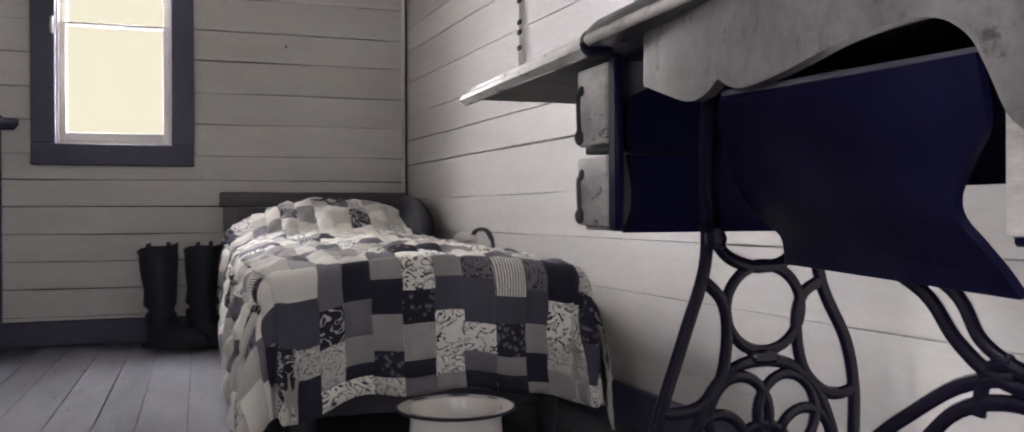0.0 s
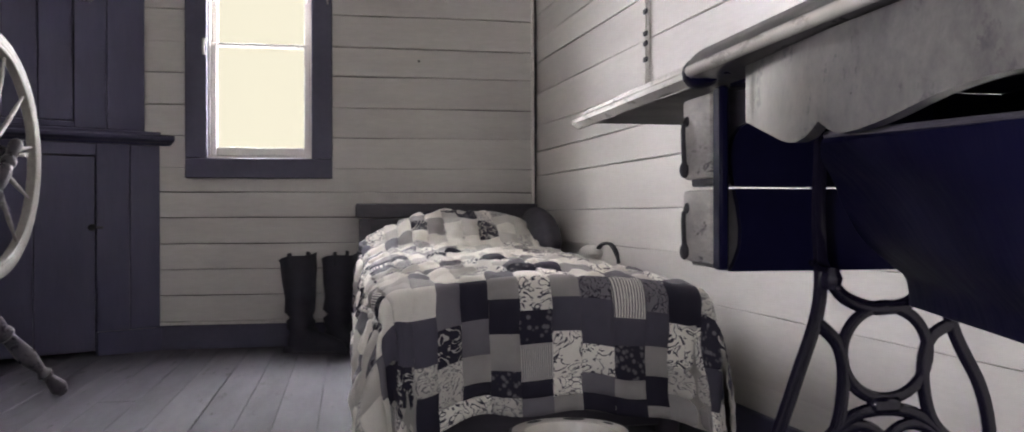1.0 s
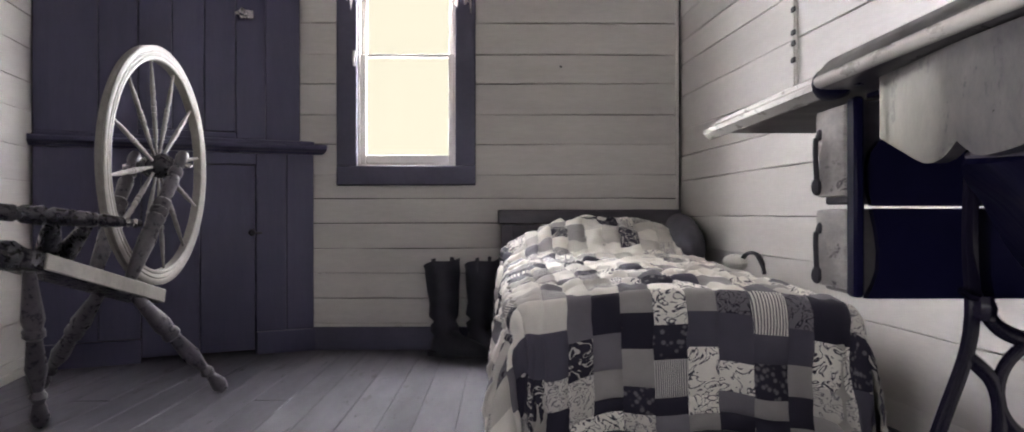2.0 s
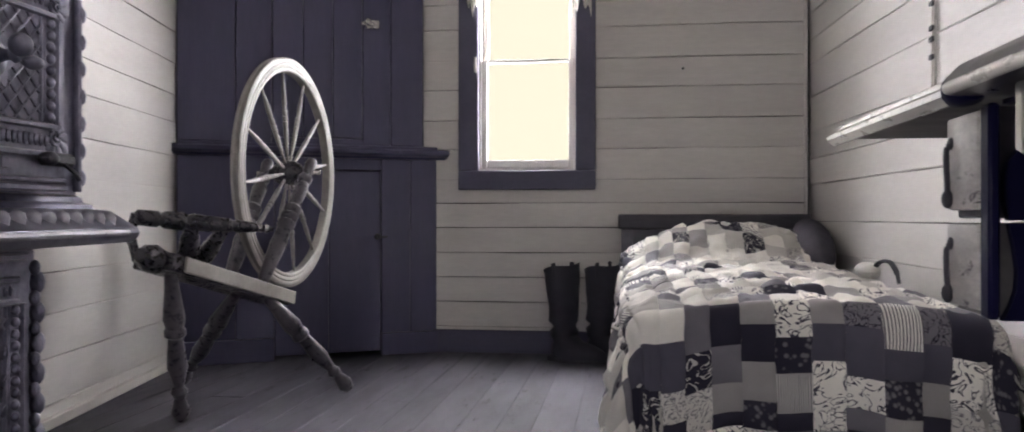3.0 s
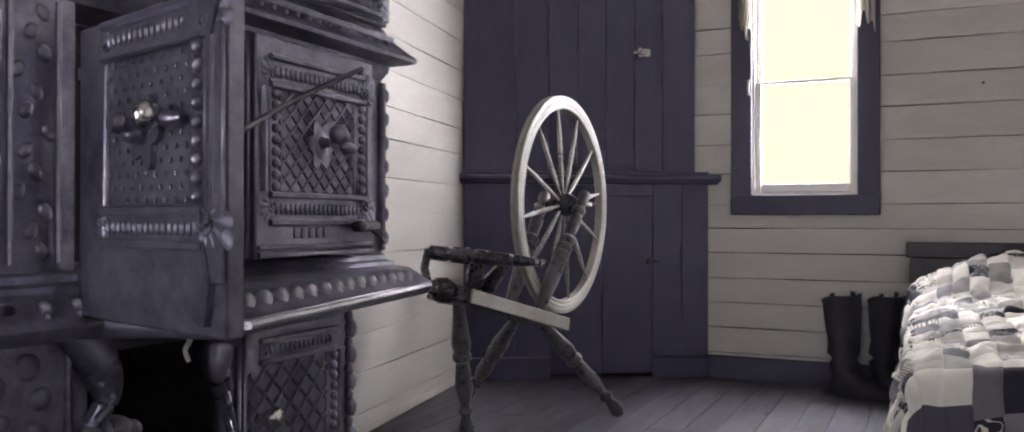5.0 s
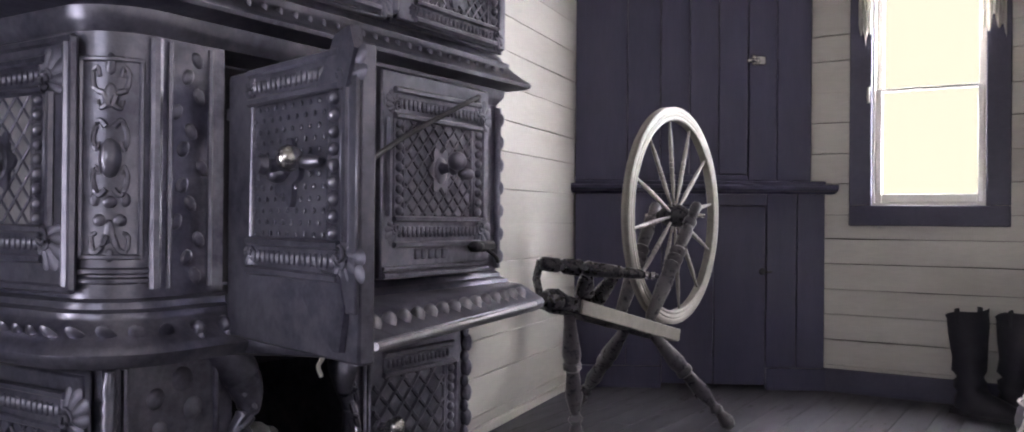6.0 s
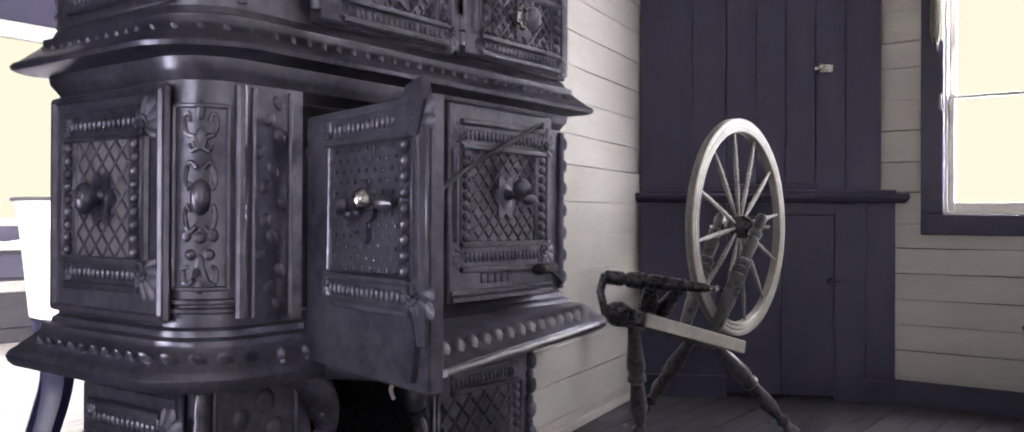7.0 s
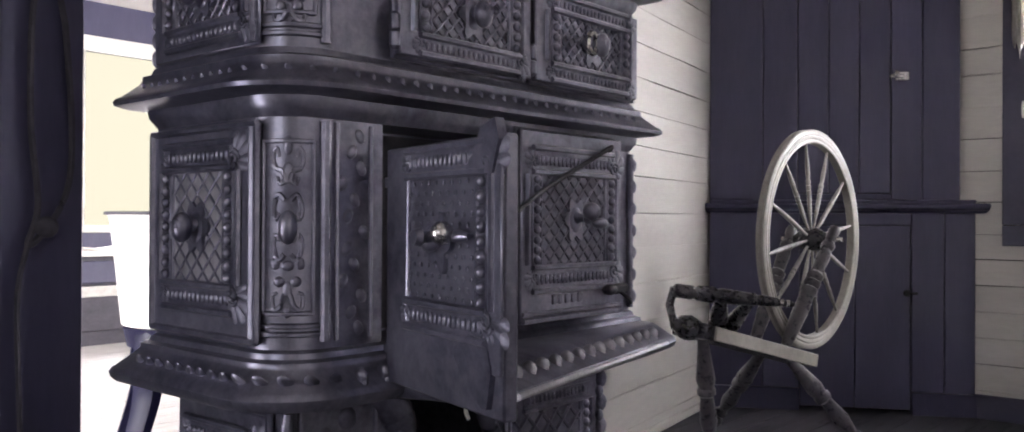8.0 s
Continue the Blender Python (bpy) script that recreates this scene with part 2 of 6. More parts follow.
def loft(bm, loops, cap=True):
    rows = [[bm.verts.new(p) for p in loop] for loop in loops]
    n = len(rows[0])
    for p, q in zip(rows, rows[1:]):
        for k in range(n):
            bm.faces.new((p[k], p[(k + 1) % n], q[(k + 1) % n], q[k]))
    if cap:
        bm.faces.new(rows[0])
        bm.faces.new(rows[-1])
    return bm


def step(a, b, x):
    t = min(1, max(0, (x - a) / (b - a)))
    return t * t * (3 - 2 * t)


# ---- the room ----
BACK, RIGHT, FRONT, TOP = 4.23, 1.086, -2.0, 2.45
WX0, WX1, WZ0, WZ1 = -0.405, 0.055, 0.845, 2.10      # window opening of the back wall
SEAMS = [0.0, 0.12, 0.235, 0.35, 0.465, 0.58, 0.695, 0.803, 0.943, 1.08, 1.223, 1.356, 1.502, 1.62, 1.76, 1.90, 2.04, 2.18, 2.32, 2.45]
SEAMS_RIGHT = [0.0, 0.17, 0.343, 0.48, 0.611, 0.771, 0.885, 1.003, 1.157, 1.305, 1.41, 1.525, 1.68, 1.81, 1.95, 2.08, 2.20, 2.32, 2.45]
rng = random.Random(4)


def plank_mesh(length, height, depth, gap):
    """A plank along x with its front at y = 0 facing -y, edges eased."""
    e = min(0.003, 0.9 * gap)
    bm = bmesh.new()
    h0, h1 = gap / 2, height - gap / 2
    prof = [(depth, h0), (e, h0), (0, h0 + e), (0, h1 - e), (e, h1), (depth, h1)]
    n = max(2, int(length / 0.25))
    loops = []
    wob = [rng.uniform(-0.0018, 0.0018) for _ in range(n + 1)]
    for i in range(n + 1):
        x = length * i / n
        loops.append([(x, y, z + wob[i] * (1 if z > height / 2 else 0.6)) for y, z in prof])
    return loft(bm, loops)


def board_wall(parent, m, spans, seams, depth=0.018, gap=0.0032):
    """Planks on a wall's plane: m puts local x along the wall and -y into the room; spans(z0, z1) gives stretches of x."""
    for z0, z1 in zip(seams, seams[1:]):
        for x0, x1 in spans(z0, z1):
            g = gap * rng.choice((0.5, 0.8, 1.0, 1.3, 1.8))
            b = part("plank", plank_mesh(x1 - x0, z1 - z0, depth, g), PLANK, parent, smooth=False)
            b.matrix_basis = m @ Matrix.Translation((x0, rng.uniform(-0.002, 0.002), z0))


wall_back = part("wall_back", boxes(-1.75, WX0, BACK + 0.02, BACK + 0.16, 0, TOP), GAP, smooth=False)
tagged(wall_back, "pale painted horizontal plank wall with dark joints", "wall", kind="structure")
more = bmesh.new()
box(more, WX1, 1.25, BACK + 0.02, BACK + 0.16, 0, TOP)
box(more, WX0, WX1, BACK + 0.02, BACK + 0.16, 0, WZ0)
box(more, WX0, WX1, BACK + 0.02, BACK + 0.16, WZ1, TOP)
part("backing", more, GAP, wall_back, smooth=False)


def back_spans(z0, z1):
    if z1 > WZ0 + 0.01 and z0 < WZ1 - 0.01:
        return [(-1.7, WX0 - 0.03), (WX1 + 0.03, RIGHT)]
    return [(-1.7, RIGHT)]


board_wall(wall_back, Matrix.Translation((0, BACK, 0)), back_spans, SEAMS, gap=0.0028)

for nx, nz in ((0.536, 1.302),):
    bm = bmesh.new()
    lathe(bm, (nx, BACK + 0.003, nz), (nx, BACK - 0.006, nz), [(0, 0.0025), (0.6, 0.0025), (0.7, 0.006), (1, 0.005)], 8)
    part("nail", bm, CHIP, wall_back, "small dark nail head")

# the wall beside the bed runs slightly outwards towards the front
right_m = Matrix.Translation((RIGHT, BACK, 0)) @ pose(0, 0, 0, 0, 0, math.degrees(math.atan2(-1, 0.06)))
wall_right = part("wall_right", boxes(-0.02, 6.38, 0.02, 0.16, 0, TOP, m=right_m), GAP, smooth=False)
tagged(wall_right, "pale painted horizontal plank wall beside the bed", "wall", kind="structure")
board_wall(wall_right, right_m, lambda a, b: [(0.0, 6.24)], SEAMS_RIGHT[:5], gap=0.0012)
board_wall(wall_right, right_m, lambda a, b: [(0.0, 6.24)], SEAMS_RIGHT[4:], gap=0.0026)

# the light wall behind the stove runs slightly out of square
LW0, LW1 = Vector((-1.20, 1.30, 0)), Vector((-1.69, 4.15, 0))
turn_left = math.atan2(LW1.y - LW0.y, LW1.x - LW0.x)
left_m = Matrix.Translation(LW0) @ Matrix.Rotation(turn_left, 4, "Z")
left_len = (LW1 - LW0).length
wall_left = part("wall_left", boxes(0, left_len, 0.02, 0.15, 0, TOP, m=left_m), GAP, smooth=False)
tagged(wall_left, "pale painted plank wall behind the stove", "wall", kind="structure")
board_wall(wall_left, left_m, lambda a, b: [(0.0, left_len)], [0.0, 0.068, 0.207, 0.34, 0.462, 0.61, 0.752, 0.885, 1.027, 1.147, 1.28, 1.41, 1.545, 1.68, 1.815, 1.95, 2.085, 2.22, 2.34, 2.45], gap=0.0016)

# the opening nearest the front wall is added for the left fill lamp
near_wall = bmesh.new()
box(near_wall, -1.50, -1.36, FRONT, -1.42, 0, TOP)
box(near_wall, -1.50, -1.36, -0.48, -0.14, 0, TOP)
box(near_wall, -1.50, -1.36, -1.42, -0.48, 2.02, TOP)
box(near_wall, -1.50, -1.36, -0.14, 1.30, 2.08, TOP)
wall_near = tagged(part("wall_left_near", near_wall, DARK_TRIM, smooth=False), "dark painted wall with a doorway and an added opening", "wall", kind="structure")

# unseen front wall; its window opening is added for the fill lamp
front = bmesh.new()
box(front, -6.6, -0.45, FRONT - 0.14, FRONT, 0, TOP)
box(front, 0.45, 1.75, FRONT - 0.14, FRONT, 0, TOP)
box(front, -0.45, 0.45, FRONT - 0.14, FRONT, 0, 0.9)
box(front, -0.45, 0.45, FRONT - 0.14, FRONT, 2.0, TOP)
tagged(part("wall_front", front, PLANK, smooth=False), "pale painted wall, unseen, with an added window opening", "wall", kind="structure")
tagged(part("ceiling", boxes(-6.6, 1.75, FRONT - 0.14, 4.6, TOP, TOP + 0.1), PLANK, smooth=False), "pale painted plank ceiling", "ceiling", kind="structure")

# baseboards
base = bmesh.new()
box(base, -0.62, RIGHT, BACK - 0.020, BACK - 0.002, 0, 0.105, 0.004)
tagged(part("baseboard", base, DARK_TRIM, smooth=False), "dark painted baseboard below the plank wall", "baseboard", kind="structure")
base = boxes(0.024, 6.24, -0.020, -0.002, 0, 0.105, 0.004, m=right_m)
tagged(part("baseboard", base, DARK_TRIM, smooth=False), "dark painted baseboard beside the bed", "baseboard", kind="structure")
base = boxes(0, left_len - 0.5, -0.018, -0.003, 0, 0.035, 0.004, m=left_m)
tagged(part("baseboard", base, PALE_TRIM, smooth=False), "thin pale strip at the foot of the plank wall", "baseboard", kind="structure")
tagged(part("trim", boxes(RIGHT - 0.022, RIGHT - 0.003, BACK - 0.022, BACK - 0.003, 0.106, TOP, 0.004), PALE_TRIM, smooth=False), "narrow pale corner strip", "trim", kind="structure")

tagged(part("trim", boxes(RIGHT - 0.009, RIGHT - 0.0035, BACK - 0.036, BACK - 0.0225, 0.106, TOP), GAP, smooth=False), "dark open joint beside the corner strip", "trim", kind="structure")

# ---- back window ----
window = thing("window_1", "sash window with dark painted casing and pale sashes, overbright outside", "window", Matrix.Translation((-0.175, BACK, WZ0)), kind="structure")
cas = 0.088
part("casing", boxes(WX0 - cas, WX0 + 0.004, BACK - 0.024, BACK + 0.01, WZ0, WZ1 + 0.09, 0.003), DARK_TRIM, window)
part("casing", boxes(WX1 - 0.004, WX1 + cas, BACK - 0.024, BACK + 0.01, WZ0, WZ1 + 0.09, 0.003), DARK_TRIM, window)
part("casing", boxes(WX0 - cas - 0.01, WX1 + cas + 0.01, BACK - 0.026, BACK + 0.01, WZ1 + 0.09, WZ1 + 0.19, 0.003), DARK_TRIM, window)
part("sill", boxes(WX0 - cas, WX1 + cas, BACK - 0.027, BACK + 0.01, WZ0 - 0.09, WZ0 - 0.001, 0.004), DARK_TRIM, window)
jamb = bmesh.new()
box(jamb, WX0, WX0 + 0.012, BACK + 0.011, BACK + 0.16, WZ0, WZ1)
box(jamb, WX1 - 0.012, WX1, BACK + 0.011, BACK + 0.16, WZ0, WZ1)
box(jamb, WX0 + 0.012, WX1 - 0.012, BACK + 0.011, BACK + 0.16, WZ0, WZ0 + 0.012)
part("jamb", jamb, PALE_TRIM, window, smooth=False)


def sash(parent, x0, x1, y0, z0, z1, rail):
    f = bmesh.new()
    s = 0.026
    box(f, x0, x0 + s, y0, y0 + 0.03, z0, z1, 0.003)
    box(f, x1 - s, x1, y0, y0 + 0.03, z0, z1, 0.003)
    box(f, x0 + s, x1 - s, y0 + 0.001, y0 + 0.029, z0, z0 + rail, 0.003)
    box(f, x0 + s, x1 - s, y0 + 0.001, y0 + 0.029, z1 - 0.011, z1, 0.002)
    ob = part("sash", f, PALE_TRIM, parent)
    g = part("pane", boxes(x0 + s, x1 - s, y0 + 0.013, y0 + 0.016, z0 + rail, z1 - 0.011), GLASS, ob, smooth=False)
    g.visible_shadow = False
    return ob


sash(window, WX0 + 0.013, WX1 - 0.013, BACK + 0.030, WZ0 + 0.013, 1.365, 0.038)
sash(window, WX0 + 0.013, WX1 - 0.013, BACK + 0.062, 1.354, WZ1, 0.011)
latch = bmesh.new()
tube(latch, [(WX0 - 0.006, BACK - 0.026, 1.30), (WX0 - 0.008, BACK - 0.034, 1.33), (WX0 - 0.006, BACK - 0.028, 1.37)], 0.006)
part("catch", latch, PALE_TRIM, window, "pale window catch")


def curtain(name, x0, x1, z_low, seed):
    r = random.Random(seed)
    bm = bmesh.new()
    nx, nz = 28, 26
    rows = []
    for j in range(nz + 1):
        row = []
        for i in range(nx + 1):
            u, v = i / nx, j / nz
            hem = z_low + 0.025 * math.sin(u * 19 + seed) + 0.03 * math.sin(u * 7 + seed)
            z = WZ1 + 0.10 - v * (WZ1 + 0.10 - hem)
            row.append(bm.verts.new((x0 + (x1 - x0) * u, BACK - 0.045 + 0.010 * math.sin(u * 26 + seed + v) * (0.3 + v), z)))
        rows.append(row)
    for a, b in zip(rows, rows[1:]):
        for i in range(nx):
            bm.faces.new((a[i], a[i + 1], b[i + 1], b[i]))
    bmesh.ops.solidify(bm, geom=bm.faces[:], thickness=0.002)
    return tagged(part(name, bm, LACE), "short white lace curtain gathered at the window", "curtain", group="window curtains")


curtain("curtain", WX0 - 0.05, WX0 + 0.012, 1.60, 1)
curtain("curtain", WX1 - 0.03, WX1 + 0.07, 1.585, 4)
part_rod = bmesh.new()
tube(part_rod, [(WX0 - 0.10, BACK - 0.045, WZ1 + 0.105), (WX1 + 0.10, BACK - 0.045, WZ1 + 0.105)], 0.006)
tagged(part("curtain_rod", part_rod, NICKEL), "thin metal curtain rod over the window", "curtain rod")
tagged(part("backdrop", boxes(-6.0, 5.0, 9.0, 9.02, -1.5, 4.3), OUTSIDE, smooth=False), "bright overcast distance outside the window", "backdrop", kind="structure")

# ---- next room, seen through the doorway ----
FAR = -6.2
FWY0, FWY1, FWZ0, FWZ1 = 2.80, 4.2, 0.80, 2.10
far_wall = bmesh.new()
box(far_wall, FAR - 0.14, FAR, FRONT, FWY0, 0, TOP)
box(far_wall, FAR - 0.14, FAR, FWY1, 4.6, 0, TOP)
box(far_wall, FAR - 0.14, FAR, FWY0, FWY1, 0, FWZ0)
box(far_wall, FAR - 0.14, FAR, FWY0, FWY1, FWZ1, TOP)
tagged(part("wall_far", far_wall, CUPBOARD, smooth=False), "dark painted wall of the next room", "wall", kind="structure")
tagged(part("wall_far_side", boxes(-6.34, -1.75, 4.6, 4.74, 0, TOP), PLANK, smooth=False), "pale wall of the next room", "wall", kind="structure")
window2 = thing("window_2", "wide bright window with a pale frame in the next room", "window", Matrix.Translation((FAR, 3.5, FWZ0)), kind="structure")
part("head_casing", boxes(FAR + 0.002, FAR + 0.05, FWY0 - 0.1, FWY1 + 0.1, FWZ1 - 0.02, FWZ1 + 0.09, 0.004), PALE_TRIM, window2)
part("casing", boxes(FAR + 0.002, FAR + 0.035, FWY0 - 0.10, FWY0 + 0.012, FWZ0, FWZ1 - 0.021, 0.004), CLOTH_PALE, window2)
part("casing", boxes(FAR + 0.002, FAR + 0.035, FWY1 - 0.012, FWY1 + 0.10, FWZ0, FWZ1 - 0.021, 0.004), CLOTH_PALE, window2)
part("window_sill", boxes(FAR - 0.05, FAR + 0.07, FWY0 - 0.12, FWY1 + 0.12, FWZ0 - 0.05, FWZ0 - 0.001, 0.004), CLOTH_PALE, window2)
pane = part("pane", boxes(FAR - 0.08, FAR - 0.076, FWY0, FWY1, FWZ0, FWZ1), GLASS, window2, smooth=False)
pane.visible_shadow = False
tagged(part("backdrop", boxes(-11.5, -11.48, -4.0, 14.0, -2.5, 4.3), OUTSIDE, smooth=False), "bright overcast distance outside the far window", "backdrop", kind="structure")

desk = thing("writing_desk", "low dark wooden desk with drawers and pale papers on it", "desk", Matrix.Translation((-5.7, 3.2, 0)))
part("desktop", boxes(-6.10, -5.55, 2.35, 3.9, 0.60, 0.635, 0.006), PALE_TRIM, desk, "pale scrubbed desktop")
part("body", boxes(-6.08, -5.60, 2.40, 3.85, 0.10, 0.599, 0.005), BED_WOOD, desk)
part("drawer", boxes(-5.599, -5.58, 2.45, 3.10, 0.42, 0.57, 0.006), DARK_TRIM, desk)
part("drawer", boxes(-5.599, -5.58, 3.15, 3.80, 0.42, 0.57, 0.006), DARK_TRIM, desk)
part("rail", boxes(-5.598, -5.57, 2.42, 3.83, 0.33, 0.40, 0.006), CLOTH_PALE, desk, "pale rail")
part("plinth", boxes(-6.06, -5.62, 2.42, 3.83, 0, 0.099, 0.005), BED_WOOD, desk)
book = bmesh.new()
for k, y in ((0, 2.62), (1, 2.86)):
    box(book, -0.10, 0.10, -0.11, 0.11, 0, 0.012, 0.003, m=Matrix.Translation((-5.78, y, 0.645)) @ pose(0, 0, 0, 6 if k else -6, 0, 4))
tagged(part("open_book", book, LACE), "open book with white pages lying on the desk", "book")

tub = thing("washing_tub", "white enamelled wash tub with tapered sides on dark curved legs", "tub", Matrix.Translation((-2.64, 1.78, 0)))
tc = Vector((-2.618, 1.667, 0))
bm = bmesh.new()
lathe(bm, tc + Vector((0, 0, 0.47)), tc + Vector((0, 0, 0.875)), [(0, 0.24), (0.02, 0.255), (0.5, 0.275), (0.97, 0.298), (0.985, 0.312), (1.0, 0.306), (1.0, 0.285), (0.9, 0.28)], 40)
shell = part("shell", bm, ENAMEL, tub)
bm = bmesh.new()
tube(bm, [tc + Vector((0.308 * math.cos(a), 0.308 * math.sin(a), 0.872)) for a in [2 * math.pi * k / 48 for k in range(48)]], 0.006, closed=True)
part("rim", bm, CHIP, shell, "dark worn rim")
for k in range(4):
    a = radians(20 + 90 * k)
    d = Vector((math.cos(a), math.sin(a), 0))
    bm = bmesh.new()
    tube(bm, smooth_path([tc + d * 0.20 + Vector((0, 0, 0.48)), tc + d * 0.235 + Vector((0, 0, 0.36)), tc + d * 0.25 + Vector((0, 0, 0.22)), tc + d * 0.33 + Vector((0, 0, 0.02))]), lambda s: 0.085 - 0.04 * s, 8, 0.5, d)
    part("leg", bm, SEW_DARK, tub, "dark curved leg")
bm = bmesh.new()
lathe(bm, tc + Vector((0, 0, 0.40)), tc + Vector((0, 0, 0.469)), [(0, 0.235), (1, 0.25)], 32)
part("collar", bm, SEW_DARK, tub, "dark base ring")

# plank door standing open in the doorway
dm = Matrix.Translation((-1.345, -0.11, 0)) @ Matrix.Rotation(math.atan2(0.87, -0.155), 4, "Z")
door = thing("plank_door", "dark painted plank door standing open, a strap hung on it", "door", dm, kind="structure")
for k in range(5):
    part("board", boxes(0.176 * k + 0.0015, 0.176 * (k + 1) - 0.0015, -0.02, 0.012, 0.012, 2.03, 0.003), CUPBOARD, door, smooth=False, m=dm)
part("ledge_batten", boxes(0.04, 0.84, 0.013, 0.035, 0.30, 0.42, 0.004), CUPBOARD, door, m=dm)
part("ledge_batten", boxes(0.04, 0.84, 0.013, 0.035, 1.60, 1.72, 0.004), CUPBOARD, door, m=dm)
strap = bmesh.new()
tube(strap, smooth_path([(0.83, -0.028, 1.25), (0.845, -0.03, 1.05), (0.84, -0.028, 0.92), (0.80, -0.03, 0.84), (0.755, -0.03, 0.80), (0.775, -0.03, 0.88), (0.76, -0.028, 1.05), (0.765, -0.028, 1.28), (0.80, -0.032, 1.34), (0.83, -0.028, 1.25)], 8), 0.007, 6)
tube(strap, smooth_path([(0.755, -0.03, 0.80), (0.735, -0.03, 0.70), (0.74, -0.03, 0.50), (0.745, -0.03, 0.38)], 6), 0.006, 6)
blob(strap, (0.79, -0.035, 0.835), 0.022, 1.2, 0.5, 1)
strap.transform(dm)
tagged(part("hanging_strap", strap, ROPE), "dark hemp strap looped on a plank door", "strap")
bm = bmesh.new()
lathe(bm, dm @ Vector((0.80, -0.02, 1.335)), dm @ Vector((0.80, -0.07, 1.345)), [(0, 0.012), (0.7, 0.009), (0.8, 0.016), (1, 0.012)])
tagged(part("wall_peg", bm, WHEEL_DARK), "dark wooden peg holding a strap", "peg")

# ---- bed ----
BX0, BX1, BY0, BY1 = 0.335, 1.005, 2.10, 4.10
bed = thing("bed", "narrow dark wooden bed with a plain plank headboard", "bed", Matrix.Translation((0.67, 3.1, 0)))
part("headboard", boxes(0.27, 1.055, 4.118, 4.145, 0.16, 0.575, 0.004), BED_WOOD, bed)
part("head_rail", boxes(0.245, 1.072, 4.105, 4.157, 0.576, 0.642, 0.006), BED_WOOD, bed)
for x in (0.285, 1.035):
    part("leg", boxes(x - 0.026, x + 0.026, 4.100, 4.116, 0, 0.575, 0.004), BED_WOOD, bed)
for x in (BX0 + 0.05, BX1 - 0.03):
    bm = bmesh.new()
    lathe(bm, (x, BY0 + 0.05, 0), (x, BY0 + 0.05, 0.30), [(0, 0.022), (0.1, 0.026), (0.5, 0.034), (1, 0.036)], 12)
    part("leg", bm, BED_WOOD, bed)
part("side_rail", boxes(BX0 + 0.02, BX0 + 0.045, BY0 + 0.09, 4.095, 0.17, 0.27, 0.004), BED_WOOD, bed)
part("side_rail", boxes(BX1 - 0.045, BX1 - 0.02, BY0 + 0.09, 4.095, 0.17, 0.27, 0.004), BED_WOOD, bed)
part("foot_rail", boxes(BX0 + 0.02, BX1 - 0.02, BY0 + 0.035, BY0 + 0.065, 0.085, 0.20, 0.004), BED_WOOD, bed)
bm = boxes(BX0 + 0.02, BX1 - 0.02, BY0 + 0.035, 4.09, 0.272, 0.395, 0.04, seg=3)
tagged(part("mattress", bm, CLOTH_PALE), "thin pale ticking mattress under a quilt", "mattress")
bm = bmesh.new()
blob(bm, (0.64, 3.86, 0.47), 0.12, 2.3, 1.15, 0.55, 20, 12)
tagged(part("pillow", bm, CLOTH_PALE), "plump pillow under the quilt at the headboard", "pillow")


def fabric(name, ground, mark=None, kind="plain", scale=60.0):
    m = material(name, tuple(c * 0.88 for c in ground), tuple(min(0.9, c * 1.12) for c in ground), 0.9, scale=14, fine=500, bump=0.25)
    if mark is None:
        return m
    nt = m.node_tree
    bsdf = nt.nodes["Principled BSDF"]
    src = bsdf.inputs["Base Color"].links[0].from_socket
    uv = nt.nodes.new("ShaderNodeTexCoord")
    mix = nt.nodes.new("ShaderNodeMix")
    mix.data_type = "RGBA"
    mix.inputs["B"].default_value = (*mark, 1)
    fac = nt.nodes.new("ShaderNodeMapRange")
    if kind == "stripe":
        w = node(nt, "ShaderNodeTexWave", Scale=scale, Distortion=0.6)
        fac.inputs["From Min"].default_value, fac.inputs["From Max"].default_value = 0.45, 0.55
        out = w.outputs["Fac"]
    elif kind == "floral":
        w = node(nt, "ShaderNodeTexVoronoi", Scale=scale)
        fac.inputs["From Min"].default_value, fac.inputs["From Max"].default_value = 0.46, 0.24
        out = w.outputs["Distance"]
    else:
        w = node(nt, "ShaderNodeTexNoise", Scale=scale, Detail=2.0, Distortion=1.6)
        mid = nt.nodes.new("ShaderNodeMath")
        mid.operation = "PINGPONG"
        mid.inputs[1].default_value = 0.09
        nt.links.new(w.outputs["Fac"], mid.inputs[0])
        fac.inputs["From Min"].default_value, fac.inputs["From Max"].default_value = 0.026, 0.016
        out = mid.outputs[0]
    nt.links.new(uv.outputs["UV"], w.inputs["Vector"])
    nt.links.new(out, fac.inputs["Value"])
    nt.links.new(fac.outputs[0], mix.inputs["Factor"])
    nt.links.new(src, mix.inputs["A"])
    nt.links.new(mix.outputs["Result"], bsdf.inputs["Base Color"])
    return m


